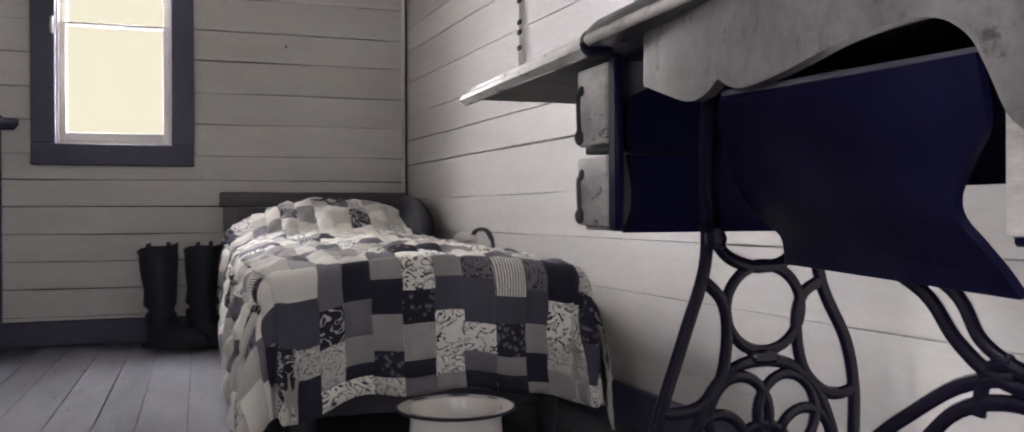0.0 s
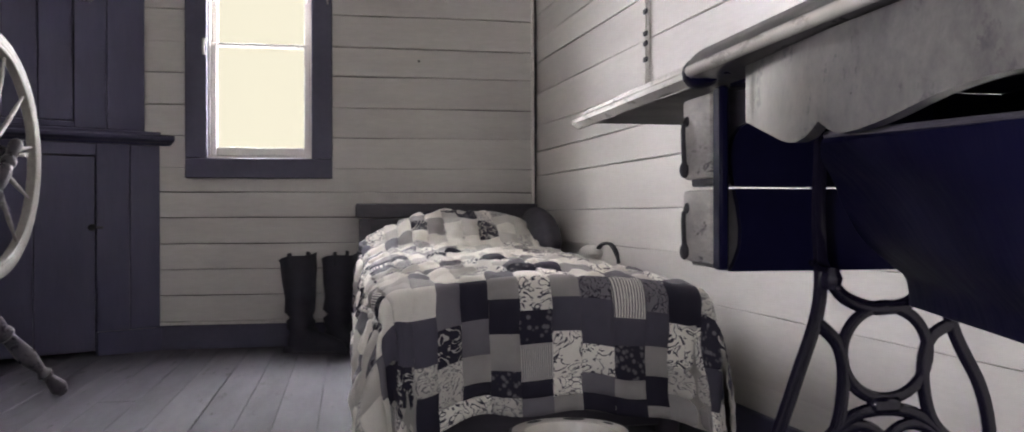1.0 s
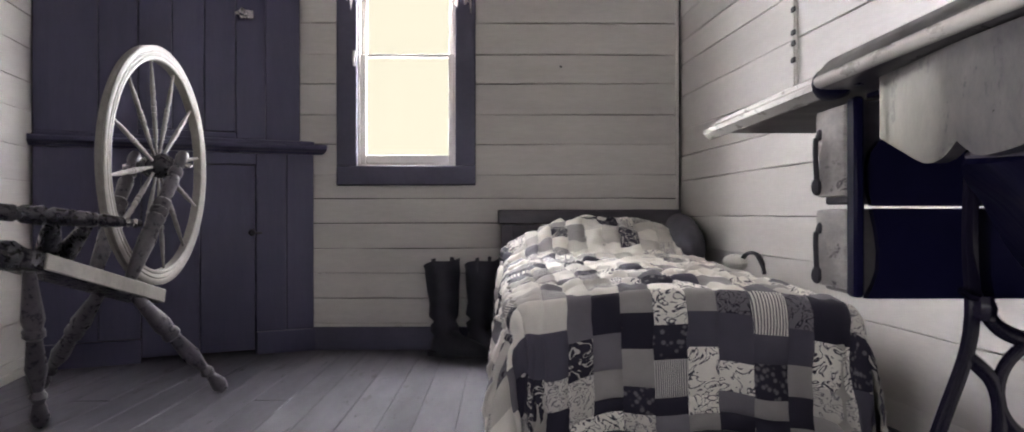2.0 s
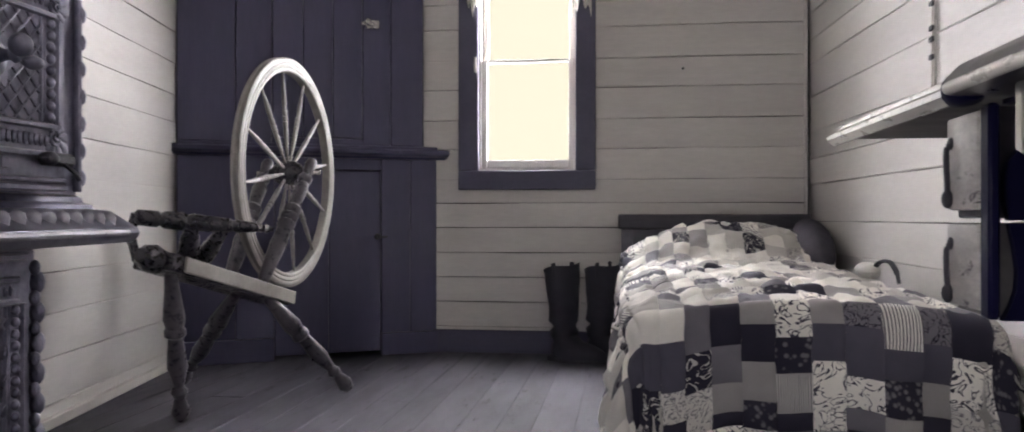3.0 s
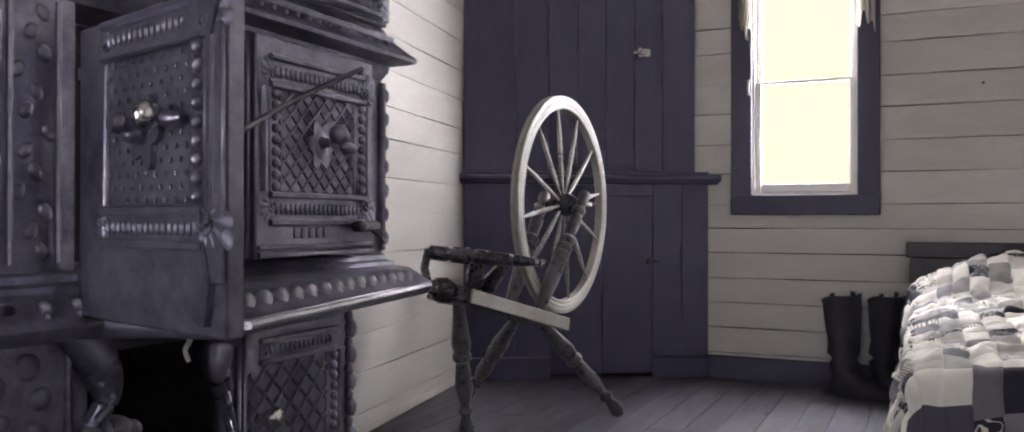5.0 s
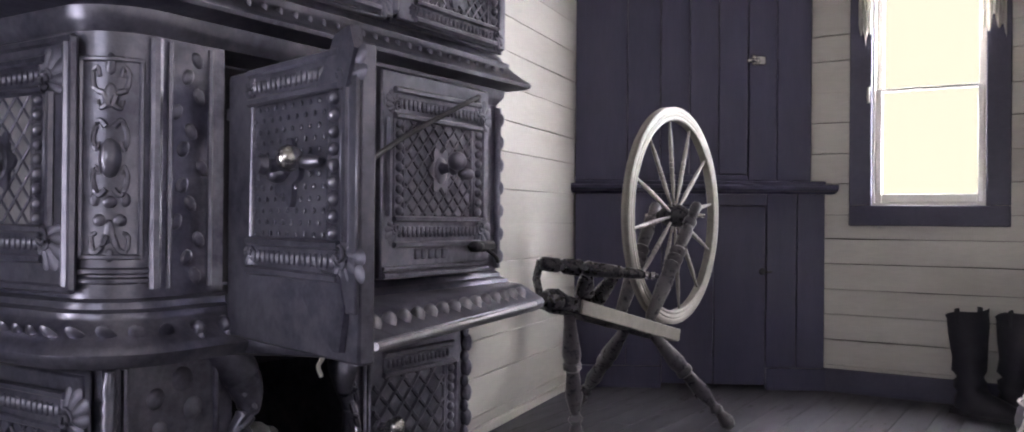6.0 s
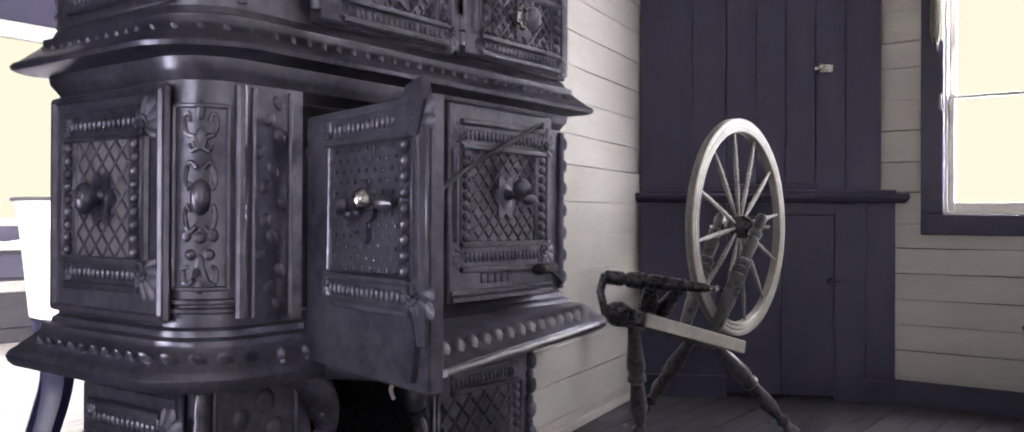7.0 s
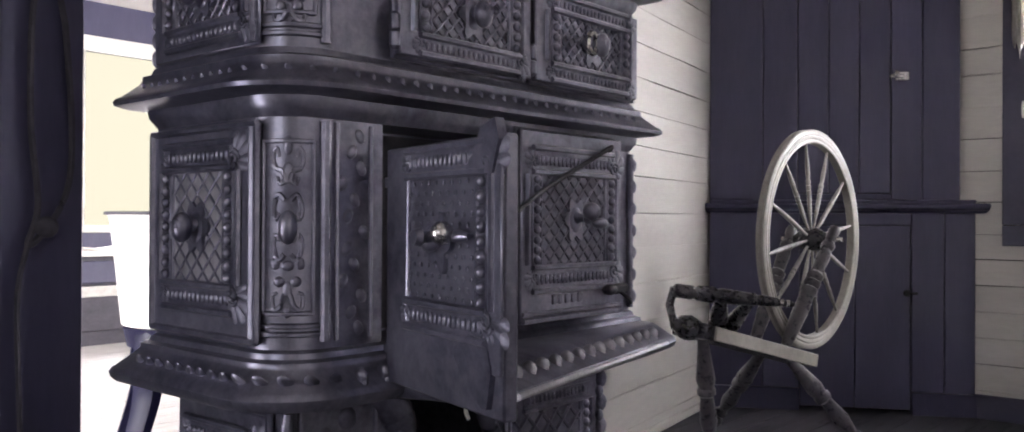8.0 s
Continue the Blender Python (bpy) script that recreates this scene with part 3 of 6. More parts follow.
NAVY, SLATE, GREY, STONE, PALE, WHITE = (0.016, 0.014, 0.03), (0.072, 0.068, 0.095), (0.16, 0.151, 0.172), (0.30, 0.285, 0.28), (0.55, 0.53, 0.49), (0.82, 0.785, 0.72)
FABRICS = [
    fabric("navy_cotton", NAVY), fabric("slate_cotton", SLATE), fabric("grey_cotton", GREY), fabric("stone_cotton", STONE),
    fabric("pale_cotton", PALE), fabric("cream_cotton", WHITE),
    fabric("navy_floral_cotton", NAVY, (0.15, 0.142, 0.155), "floral", 70), fabric("cream_print_cotton", WHITE, (0.05, 0.046, 0.07), "blotch", 21),
    fabric("striped_cotton", PALE, GREY, "stripe", 70), fabric("pale_floral_cotton", PALE, (0.16, 0.15, 0.17), "blotch", 30),
    fabric("grey_print_cotton", GREY, NAVY, "blotch", 24), fabric("cream_stripe_cotton", WHITE, GREY, "stripe", 45),
    fabric("navy_sprig_cotton", NAVY, (0.5, 0.48, 0.44), "blotch", 22),
]


def quilt():
    """Patchwork sheet draped over the bed: cloth coordinates a across and b along, in metres from the near corner of the top."""
    W, L = BX1 - BX0, BY1 - BY0 - 0.03
    a0, a1, b0, b1 = -0.37, W + 0.28, -0.335, L
    cell = 0.03
    na, nb = int((a1 - a0) / cell), int((b1 - b0) / cell)
    R = 0.055

    def over(s):
        if s <= 0:
            return 0.0, 0.0
        if s < R * math.pi / 2:
            return R * math.sin(s / R), R * (1 - math.cos(s / R))
        return R + 0.10 * (s - R * math.pi / 2), R + 0.99 * (s - R * math.pi / 2)

    def height(a, b):
        ca, cb = min(max(a, 0), W), max(b, 0)
        head = step(1.38, 1.72, cb) * (1 - 0.35 * step(1.86, 1.97, cb))
        side = 0.55 + 0.45 * step(-0.02, 0.2, ca) * (1 - 0.5 * step(W - 0.22, W, ca))
        return 0.425 + 0.028 * math.sin(math.pi * ca / W) + 0.13 * head * side + 0.012 * step(0.6, 1.4, cb)

    def point(a, b):
        la, lb, ra = max(0, -a), max(0, -b) * (1 + 0.025 * math.sin(a * 27 + 0.4) + 0.08 * step(W - 0.16, W, a) + 0.05 * step(0.12, -0.02, a)), max(0, a - W)
        z = height(a, b)
        fold_side = 0.016 * math.sin(b * 21 + 1.5 * math.sin(b * 7)) + 0.017 * math.sin(b * 52 + 2 * math.sin(b * 9)) * (0.6 + 0.4 * math.sin(b * 5))
        fold_foot = 0.016 * math.sin(a * 17 + 0.8) + 0.005 * math.sin(a * 39)
        x, y = BX0 + min(max(a, 0), W), BY0 + max(b, 0)
        s = la or ra
        if s and lb:
            r = math.hypot(s, lb)
            ang = math.atan2(lb, s)
            o, d = over(r * (1 - 0.10 * math.sin(2 * ang)))
            o += (0.05 if la else 0.10) * step(0.05, 0.30, r) * math.sin(2 * ang) + 0.02 * math.sin(ang * 9) * step(0.08, 0.3, r)
            x += (-1 if la else 1) * o * math.cos(ang)
            y -= o * math.sin(ang)
            z -= d
        elif s:
            o, d = over(s)
            x += (-1 if la else 1) * (o + fold_side * step(0.04, 0.22, s))
            z -= d
        elif lb:
            o, d = over(lb)
            y -= o + fold_foot * step(0.05, 0.2, lb)
            z -= d
        n = noise.noise(Vector((a * 5, b * 5, 3))) * 0.012 + noise.noise(Vector((a * 14, b * 9, 8))) * 0.009
        if lb == 0:
            n += 0.030 * (0.5 - abs(noise.noise(Vector((a * 6 + 2 * noise.noise(Vector((a * 4, b * 4, 0))), b * 13, 1))))) * step(0.02, 0.2, b) + 0.012 * noise.noise(Vector((a * 22, b * 26, 5)))
        if s or lb:
            y -= n * 1.3 + 0.010 * noise.noise(Vector((a * 9, b * 7, 2))) if lb else 0
            x += n * (-1 if la else 1) if s else 0
        else:
            z += n
        return Vector((min(x, RIGHT - 0.03), y, max(z, 0.02 + 0.03 * abs(math.sin(a * 13 + b * 5)))))

    def normal(a, b):
        d = 0.004
        return (point(a + d, b) - point(a - d, b)).cross(point(a, b + d) - point(a, b - d)).normalized()

    bm = bmesh.new()
    grid = []
    for j in range(nb + 1):
        row = []
        for i in range(na + 1):
            a, b = a0 + (a1 - a0) * i / na, b0 + (b1 - b0) * j / nb
            row.append(bm.verts.new(point(a, b) - normal(a, b) * 0.006))
        grid.append(row)
    for j in range(nb):
        for i in range(na):
            bm.faces.new((grid[j][i], grid[j][i + 1], grid[j + 1][i + 1], grid[j + 1][i]))
    bmesh.ops.solidify(bm, geom=bm.faces[:], thickness=0.003)
    whole = part("patchwork_quilt", bm, FABRICS[4])
    tagged(whole, "patchwork quilt of dark, grey and cream squares over a bed", "quilt")
    r = random.Random(11)
    pick = {}
    weights = [4, 2, 6, 9, 22, 34, 2, 9, 5, 5, 2, 6, 3]
    n = 7
    # foot of the quilt, column by column: right seam, fabrics from the fold down, seams in between
    kinds = dict(N=0, S=1, G=2, T=3, P=4, W=5, F=6, C=7, L=8, D=9, R=10, I=11, J=12)
    foot = [
        (-0.045, "WSNL", (0.10, 0.18, 0.27)), (0.020, "WSJC", (0.095, 0.185, 0.29)), (0.0725, "WSDN", (0.095, 0.19, 0.25)),
        (0.127, "GJDC", (0.125, 0.205, 0.29)), (0.190, "NGTNC", (0.12, 0.20, 0.262, 0.292)), (0.260, "TNTFD", (0.077, 0.156, 0.237, 0.295)),
        (0.330, "CFLNG", (0.105, 0.18, 0.26, 0.297)), (0.396, "TSCCT", (0.077, 0.155, 0.262, 0.30)), (0.473, "RSCGN", (0.08, 0.185, 0.252, 0.297)),
        (0.552, "ISFTN", (0.118, 0.18, 0.255, 0.296)), (0.607, "RSTNT", (0.10, 0.178, 0.245, 0.31)), (0.690, "NCDT", (0.12, 0.217, 0.28)),
        (0.765, "DFSC", (0.09, 0.20, 0.29)), (0.86, "GJSW", (0.09, 0.18, 0.27)),
    ]
    cols = [a0]
    while cols[-1] < -0.16:
        cols.append(cols[-1] + r.uniform(0.066, 0.092))
    cols += [-0.105] * (cols[-1] < -0.115) + [c[0] for c in foot] + [a1]
    for pa, wide in enumerate(zip(cols, cols[1:])):
        mine = [c for c in foot if abs(c[0] - wide[1]) < 1e-6]
        if mine:
            down = [b0] + [-q for q in reversed(mine[0][2])] + [r.uniform(-0.004, 0.012)]
            known = [kinds[q] for q in reversed(mine[0][1])]
        else:
            down, known = [b0], []
        cuts = list(down)
        while cuts[-1] < b1 - 0.14:
            cuts.append(cuts[-1] + r.uniform(0.062, 0.115))
        cuts.append(b1)
        for pb, tall in enumerate(zip(cuts, cuts[1:])):
            kind = known[pb] if pb < len(known) else r.choices(range(13), weights)[0]
            if pb >= len(known) and kind in (pick.get((pa - 1, pb)), pick.get((pa, pb - 1))) and kind not in (4, 5):
                kind = (kind + 5) % 13
            pick[pa, pb] = kind
            bm = bmesh.new()
            uvl = bm.loops.layers.uv.new("cloth")
            dots = []
            for j in range(n + 1):
                row = []
                for i in range(n + 1):
                    u, v = i / n, j / n
                    a, b = wide[0] + (wide[1] - wide[0]) * u, tall[0] + (tall[1] - tall[0]) * v
                    a += 0.006 * noise.noise(Vector((a * 3, b * 17, 4))) if 0 < pa < len(cols) - 2 else 0
                    lift = -0.004 + 0.0085 * (2 * min(u, 1 - u, v, 1 - v)) ** 0.4
                    row.append((bm.verts.new(point(a, b) + normal(a, b) * lift), (a + pa * 0.31, b + pb * 0.17)))
                dots.append(row)
            for j in range(n):
                for i in range(n):
                    four = (dots[j][i], dots[j][i + 1], dots[j + 1][i + 1], dots[j + 1][i])
                    f = bm.faces.new([q[0] for q in four])
                    for loop, q in zip(f.loops, four):
                        loop[uvl].uv = q[1]
            part("patch", bm, FABRICS[kind], whole)
    return whole


quilt()

# dark cushion and small bag between the pillow and the wall
bm = bmesh.new()
blob(bm, (1.010, 3.76, 0.515), 0.12, 0.62, 1.9, 0.78, 20, 12, pose(0, 0, 0, 16, 0, 0))
tagged(part("cushion", bm, BAG), "dark felt cushion wedged between pillow and wall", "cushion")
bag = thing("handbag", "small dark handbag with a looped handle on the bed", "bag", Matrix.Translation((1.04, 3.03, 0.44)))
bm = bmesh.new()
blob(bm, (1.035, 3.06, 0.458), 0.048, 0.8, 1.5, 0.6, 14, 8)
part("pouch", bm, CLOTH_PALE, bag, "pale cloth pouch")
bm = bmesh.new()
tube(bm, smooth_path([(1.085, 2.90, 0.43), (1.08, 2.91, 0.465), (1.072, 2.95, 0.492), (1.055, 3.00, 0.488), (1.04, 3.03, 0.45)]), 0.010, 8, 0.6)
part("handle", bm, LEATHER, bag, "dark leather loop handle")


# ---- boots and pot ----
def boot(base, turn, lean):
    m = Matrix.Translation(base) @ pose(0, 0, 0, 0, lean, turn) @ Matrix.Diagonal((1.18, 1.34, 0.90, 1))
    b = thing("tall_boot", "tall black leather riding boot, slumped, standing on the floorboards", "boot", m, group="pair of boots")
    rings = []
    for z, cx, rx, ry in ((0.012, 0.030, 0.122, 0.042), (0.035, 0.032, 0.121, 0.045), (0.058, 0.026, 0.108, 0.044), (0.080, 0.006, 0.084, 0.042), (0.100, -0.016, 0.062, 0.040), (0.125, -0.028, 0.049, 0.037), (0.150, -0.031, 0.049, 0.040), (0.170, -0.027, 0.046, 0.037), (0.195, -0.031, 0.050, 0.041),
                          (0.26, -0.027, 0.053, 0.047), (0.33, -0.031, 0.058, 0.053), (0.40, -0.031, 0.063, 0.057), (0.445, -0.033, 0.068, 0.060), (0.458, -0.034, 0.070, 0.062)):
        rings.append([m @ Vector((cx + rx * math.cos(2 * math.pi * k / 20) + (0.004 + 0.005 * (0.09 < z < 0.25)) * math.sin(z * 90 + k), ry * math.sin(2 * math.pi * k / 20), z + (0.016 * math.cos(2 * math.pi * k / 20) + 0.006 * math.sin(6 * math.pi * k / 20) if z > 0.42 else 0))) for k in range(20)])
    inner = [[m @ Vector((-0.03 + 0.054 * math.cos(2 * math.pi * k / 20), 0.051 * math.sin(2 * math.pi * k / 20), z)) for k in range(20)] for z in (0.448, 0.30)]
    part("shaft", loft(bmesh.new(), rings + inner), LEATHER, b)
    sole = [[m @ Vector((0.03 + 0.121 * math.cos(2 * math.pi * k / 20), 0.046 * math.sin(2 * math.pi * k / 20), z)) for k in range(20)] for z in (0.0, 0.014)]
    part("sole", loft(bmesh.new(), sole), CHIP, b)
    part("heel", boxes(-0.085, -0.015, -0.036, 0.036, 0.0005, 0.028, 0.004, m=m), CHIP, b)
    for s in (-1, 1):
        bm = bmesh.new()
        tube(bm, [m @ Vector((-0.03, s * 0.058, 0.41)), m @ Vector((-0.03, s * 0.063, 0.475)), m @ Vector((-0.03, s * 0.052, 0.478)), m @ Vector((-0.03, s * 0.050, 0.42))], 0.006, 6)
        part("pull_loop", bm, LEATHER, b)


boot((0.045, 4.02, 0), -28, -1.5)
boot((0.195, 4.05, 0), -20, 3)

pot = thing("chamber_pot", "white enamel chamber pot with a chipped black rim, by the bed", "pot", Matrix.Translation((0.645, 1.80, 0)))
pc = Vector((0.645, 1.80, 0))
bm = bmesh.new()
lathe(bm, pc, pc + Vector((0, 0, 0.165)), [(s, 0.95 * r) for s, r in [(0, 0.07), (0.03, 0.078), (0.15, 0.092), (0.5, 0.1), (0.85, 0.096), (0.95, 0.1), (0.985, 0.122), (1.0, 0.124), (1.005, 0.118), (0.98, 0.098), (0.8, 0.09), (0.2, 0.085), (0.06, 0.06)]], 40)
shell = part("bowl", bm, ENAMEL, pot)
bm = bmesh.new()
tube(bm, [pc + Vector((0.1168 * math.cos(2 * math.pi * k / 48), 0.1168 * math.sin(2 * math.pi * k / 48), 0.1635)) for k in range(48)], 0.0032, 6, closed=True)
part("rim", bm, CHIP, shell, "black rim")
for k, (ang, size) in enumerate(((2.1, 0.016), (1.25, 0.018), (0.5, 0.012), (3.6, 0.010))):
    bm = bmesh.new()
    blob(bm, pc + Vector((0.108 * math.cos(ang), 0.108 * math.sin(ang), 0.1645)), size, 1.5, 0.6, 0.08, 8, 6, Matrix.Rotation(ang + 1.57, 4, "Z"))
    part("chip", bm, CHIP, shell, "chipped enamel spot")
bm = bmesh.new()
tube(bm, smooth_path([pc + Vector((-0.01, 0.09, 0.125)), pc + Vector((-0.02, 0.135, 0.125)), pc + Vector((-0.02, 0.14, 0.07)), pc + Vector((-0.01, 0.095, 0.055))]), 0.008)
part("handle", bm, ENAMEL, pot)

# strap with dark studs on the right wall
hang_m = right_m @ Matrix(((0, -1.07, 0, 1.392 + 2.662 * 1.07), (1, 0, 0, -RIGHT), (0, 0, 1.09, -0.0522), (0, 0, 0, 1)))
hang = thing("hanging_strap", "narrow pale strap with dark studs hanging on the plank wall", "strap", Matrix.Translation(hang_m @ Vector((RIGHT - 0.006, 2.66, 0.88))))
for y in (2.652, 2.672):
    part("ribbon", boxes(RIGHT - 0.009, RIGHT - 0.004, y - 0.004, y + 0.004, 0.88, 1.75, 0.001, m=hang_m), CLOTH_PALE, hang, smooth=False)
for z in (1.048, 1.095, 1.125, 1.19, 1.235, 1.26, 1.32, 1.36, 1.43, 1.50):
    part("stud", boxes(RIGHT - 0.016, RIGHT - 0.0085, 2.648, 2.676, z - 0.008, z + 0.008, 0.003, m=hang_m), CHIP, hang)
bm = bmesh.new()
lathe(bm, (RIGHT - 0.003, 2.662, 1.755), (RIGHT - 0.03, 2.662, 1.76), [(0, 0.004), (0.9, 0.004), (1, 0.007)], 8)
bm.transform(hang_m)
part("nail", bm, CHIP, hang)

# ---- treadle sewing table ----
sew = thing("sewing_table", "treadle sewing table of worn varnished oak on a black cast-iron stand", "sewing table", Matrix.Translation((0.85, 0.74, 0)))
prof = [(0.592, 0.744), (0.586, 0.752), (0.590, 0.762), (0.598, 0.771), (0.612, 0.775), (1.03, 0.775), (1.03, 0.742), (0.60, 0.742)]
bm = loft(bmesh.new(), [[(x + dx, y, z) for x, z in prof] for y, dx in ((0.27, 0.006), (0.285, 0), (0.66, 0), (1.02, 0), (1.045, 0.004), (1.052, 0.012))])
top = part("tabletop", bm, SEW_TOP, sew)
prof = [(0.640, 0.752), (0.630, 0.756), (0.630, 0.768), (0.640, 0.773), (1.02, 0.773), (1.02, 0.752)]
bm = loft(bmesh.new(), [[(x, y, z) for x, z in prof] for y in (1.058, 1.2, 1.4, 1.61, 1.618)])
part("leaf", bm, SEW_RAW, sew, "fold-out table leaf")
# leaf edge and moulding are paler: their highlight is put into the colour
part("leaf_edge", boxes(0.622, 0.6295, 1.06, 1.616, 0.7635, 0.7725, 0.002), LIT_EDGE, sew, "pale leaf edge, highlight in its colour")
bm = loft(bmesh.new(), [[(x, y, z) for x, z in ((0.616, 0.742), (0.606, 0.750), (0.606, 0.757), (0.616, 0.7605), (0.621, 0.7605), (0.621, 0.742))] for y in (1.056, 1.3, 1.60, 1.626)])
part("leaf_moulding", bm, LIT_EDGE, sew, "pale leaf moulding, highlight in its colour")
bm = bmesh.new()
lathe(bm, (0.612, 1.03, 0.752), (0.612, 1.075, 0.752), [(0, 0.014), (0.2, 0.018), (0.8, 0.018), (1, 0.014)], 14)
part("hinge_boss", bm, SEW_DARK, top)

# pale bead along the top's edge draws its highlight line
bm = bmesh.new()
tube(bm, [(0.590, y, 0.7495) for y in (0.30, 0.6, 0.9, 1.03)], 0.0065, 10)
part("edge_moulding", bm, LIT_EDGE, top, "pale table moulding, highlight in its colour")
# sheet added under the top; its black stands for the shade there
part("under_board", boxes(0.650, 1.030, 0.30, 1.0585, 0.7372, 0.7415), SEW_DARK, sew, "dark sheet under the table, shade in its colour", smooth=False)
# scrolled front apron
scroll_edge = smooth_path([(0.933, 0.682, 0), (0.885, 0.668, 0), (0.835, 0.655, 0), (0.800, 0.657, 0), (0.776, 0.668, 0)], 5) + \
    smooth_path([(0.776, 0.668, 0), (0.752, 0.657, 0), (0.728, 0.655, 0), (0.68, 0.660, 0), (0.61, 0.672, 0), (0.54, 0.674, 0), (0.505, 0.658, 0), (0.488, 0.632, 0), (0.470, 0.60, 0), (0.44, 0.59, 0), (0.40, 0.60, 0)], 5)[1:]
low_edge = [(0.29, 0.600)] + [(p.x, p.y) for p in reversed(scroll_edge)]
low_edge = [(u, v) for (u, v), after in zip(low_edge, low_edge[1:] + [(9, 9)]) if u < after[0] - 1e-5]
low_edge[-1:] = [(0.915, 0.6775), (low_edge[-1][0], low_edge[-1][1]), (0.942, 0.685)]
# far end is tilted so that it mirrors the strip lamp as a highlight
bow = lambda u: 0.55 * max(0.0, u - 0.74) ** 2 if u < 0.82 else 0.00352 + 0.088 * (u - 0.82)
bm = loft(bmesh.new(), [[(0.600 + bow(u), u, v), (0.600 + bow(u), u, 0.741), (0.612 + bow(u), u, 0.741), (0.612 + bow(u), u, v)] for u, v in low_edge])
part("apron", bm, SEW_WOOD, sew, "scroll-cut veneered apron, its end bowed to catch a highlight")
# bent plywood belly tray behind the apron: its front lip runs along the knee hole, its far end swings back to the stand
near_end = smooth_path([(0.618, 0.508, 0.647), (0.621, 0.503, 0.605), (0.630, 0.524, 0.581), (0.637, 0.541, 0.561), (0.643, 0.544, 0.546), (0.652, 0.536, 0.530), (0.663, 0.528, 0.512), (0.672, 0.522, 0.495)], 4)
far_end = smooth_path([(0.620, 0.800, 0.657), (0.650, 0.850, 0.645), (0.690, 0.900, 0.630), (0.740, 0.960, 0.600), (0.785, 1.000, 0.567), (0.830, 1.022, 0.540), (0.862, 1.034, 0.519), (0.870, 1.036, 0.484)], 4)
bm = bmesh.new()
rows = [[bm.verts.new(a.lerp(b, k / 12)) for a, b in zip(near_end, far_end)] for k in range(13)]
for p, q in zip(rows, rows[1:]):
    for i in range(len(p) - 1):
        bm.faces.new((p[i], p[i + 1], q[i + 1], q[i]))
bmesh.ops.recalc_face_normals(bm, faces=bm.faces)
bmesh.ops.solidify(bm, geom=bm.faces[:], thickness=0.006)
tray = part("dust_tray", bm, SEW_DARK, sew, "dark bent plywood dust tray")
# lip is paler than the tray to draw its lit edge
bm = bmesh.new()
tube(bm, [(0.622, 0.80, 0.6585), (0.620, 0.65, 0.6530), (0.618, 0.508, 0.6480)], 0.0032, 8)
part("tray_lip", bm, BED_WOOD, tray, "rounded lip, lit edge in its paler colour")
# shaped end board of the far drawers, in two pieces with an open joint
upper_board = [(0.664, 0.692), (0.655, 0.680), (0.650, 0.662), (0.651, 0.645), (0.656, 0.6232), (1.028, 0.6232), (1.028, 0.7368), (0.70, 0.7368), (0.68, 0.70)]
lower_board = [(0.656, 0.6204), (0.661, 0.598), (0.664, 0.575), (0.663, 0.555), (0.658, 0.540), (0.650, 0.525), (0.985, 0.525), (0.985, 0.6204)]
# both boards near black: the shade they stand in is in their colour
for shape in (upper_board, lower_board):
    part("end_board", slab(bmesh.new(), shape, 1.059, 1.069, lambda u, v, h: (u, h, v)), SEW_DARK, sew, "scroll-cut board, knee-hole shade in its dark colour", smooth=False)
# dark rail added to close the knee hole's back and keep it black
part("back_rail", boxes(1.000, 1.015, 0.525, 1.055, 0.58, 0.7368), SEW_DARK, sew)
# drawer stacks
for y0, y1, x0 in ((1.0715, 1.165, 0.645), (0.29, 0.520, 0.655)):
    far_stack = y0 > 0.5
    # near case is near black: shade inside the knee hole put into its colour
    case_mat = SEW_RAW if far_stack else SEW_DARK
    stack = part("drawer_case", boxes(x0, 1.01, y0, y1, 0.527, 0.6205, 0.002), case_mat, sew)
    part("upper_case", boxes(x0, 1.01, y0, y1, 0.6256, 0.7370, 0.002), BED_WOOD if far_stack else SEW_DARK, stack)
    for z0, z1 in ((0.533, 0.620), (0.634, 0.733)):
        part("drawer", boxes(x0 - 0.014, x0 - 0.0005, y0 + (0.002 if far_stack else 0.01), y1 - 0.006, z0, z1, 0.005, seg=2), DRAWER, stack, "worn pale drawer front")
        bm = bmesh.new()
        yk = y1 - 0.022 if far_stack else 0.40
        tube(bm, smooth_path([(x0 - 0.013, yk, (z0 + z1) / 2 + 0.022), (x0 - 0.019, yk, (z0 + z1) / 2 + 0.014), (x0 - 0.018, yk, z0 + 0.02), (x0 - 0.016, yk, z0 + 0.008)]), 0.0032, 6)
        blob(bm, (x0 - 0.018, yk, z0 + 0.012), 0.0065, 1, 1, 1.6)
        blob(bm, (x0 - 0.014, yk, (z0 + z1) / 2 + 0.022), 0.007, 0.6, 1, 1)
        part("drop_pull", bm, CHIP, stack, "dark drop pull")
    part("stile", boxes(x0 - 0.012, x0 - 0.0005, 1.048 if far_stack else y0, 1.0710 if far_stack else y0 + 0.008, 0.527, 0.738, 0.003), SEW_DARK, stack)


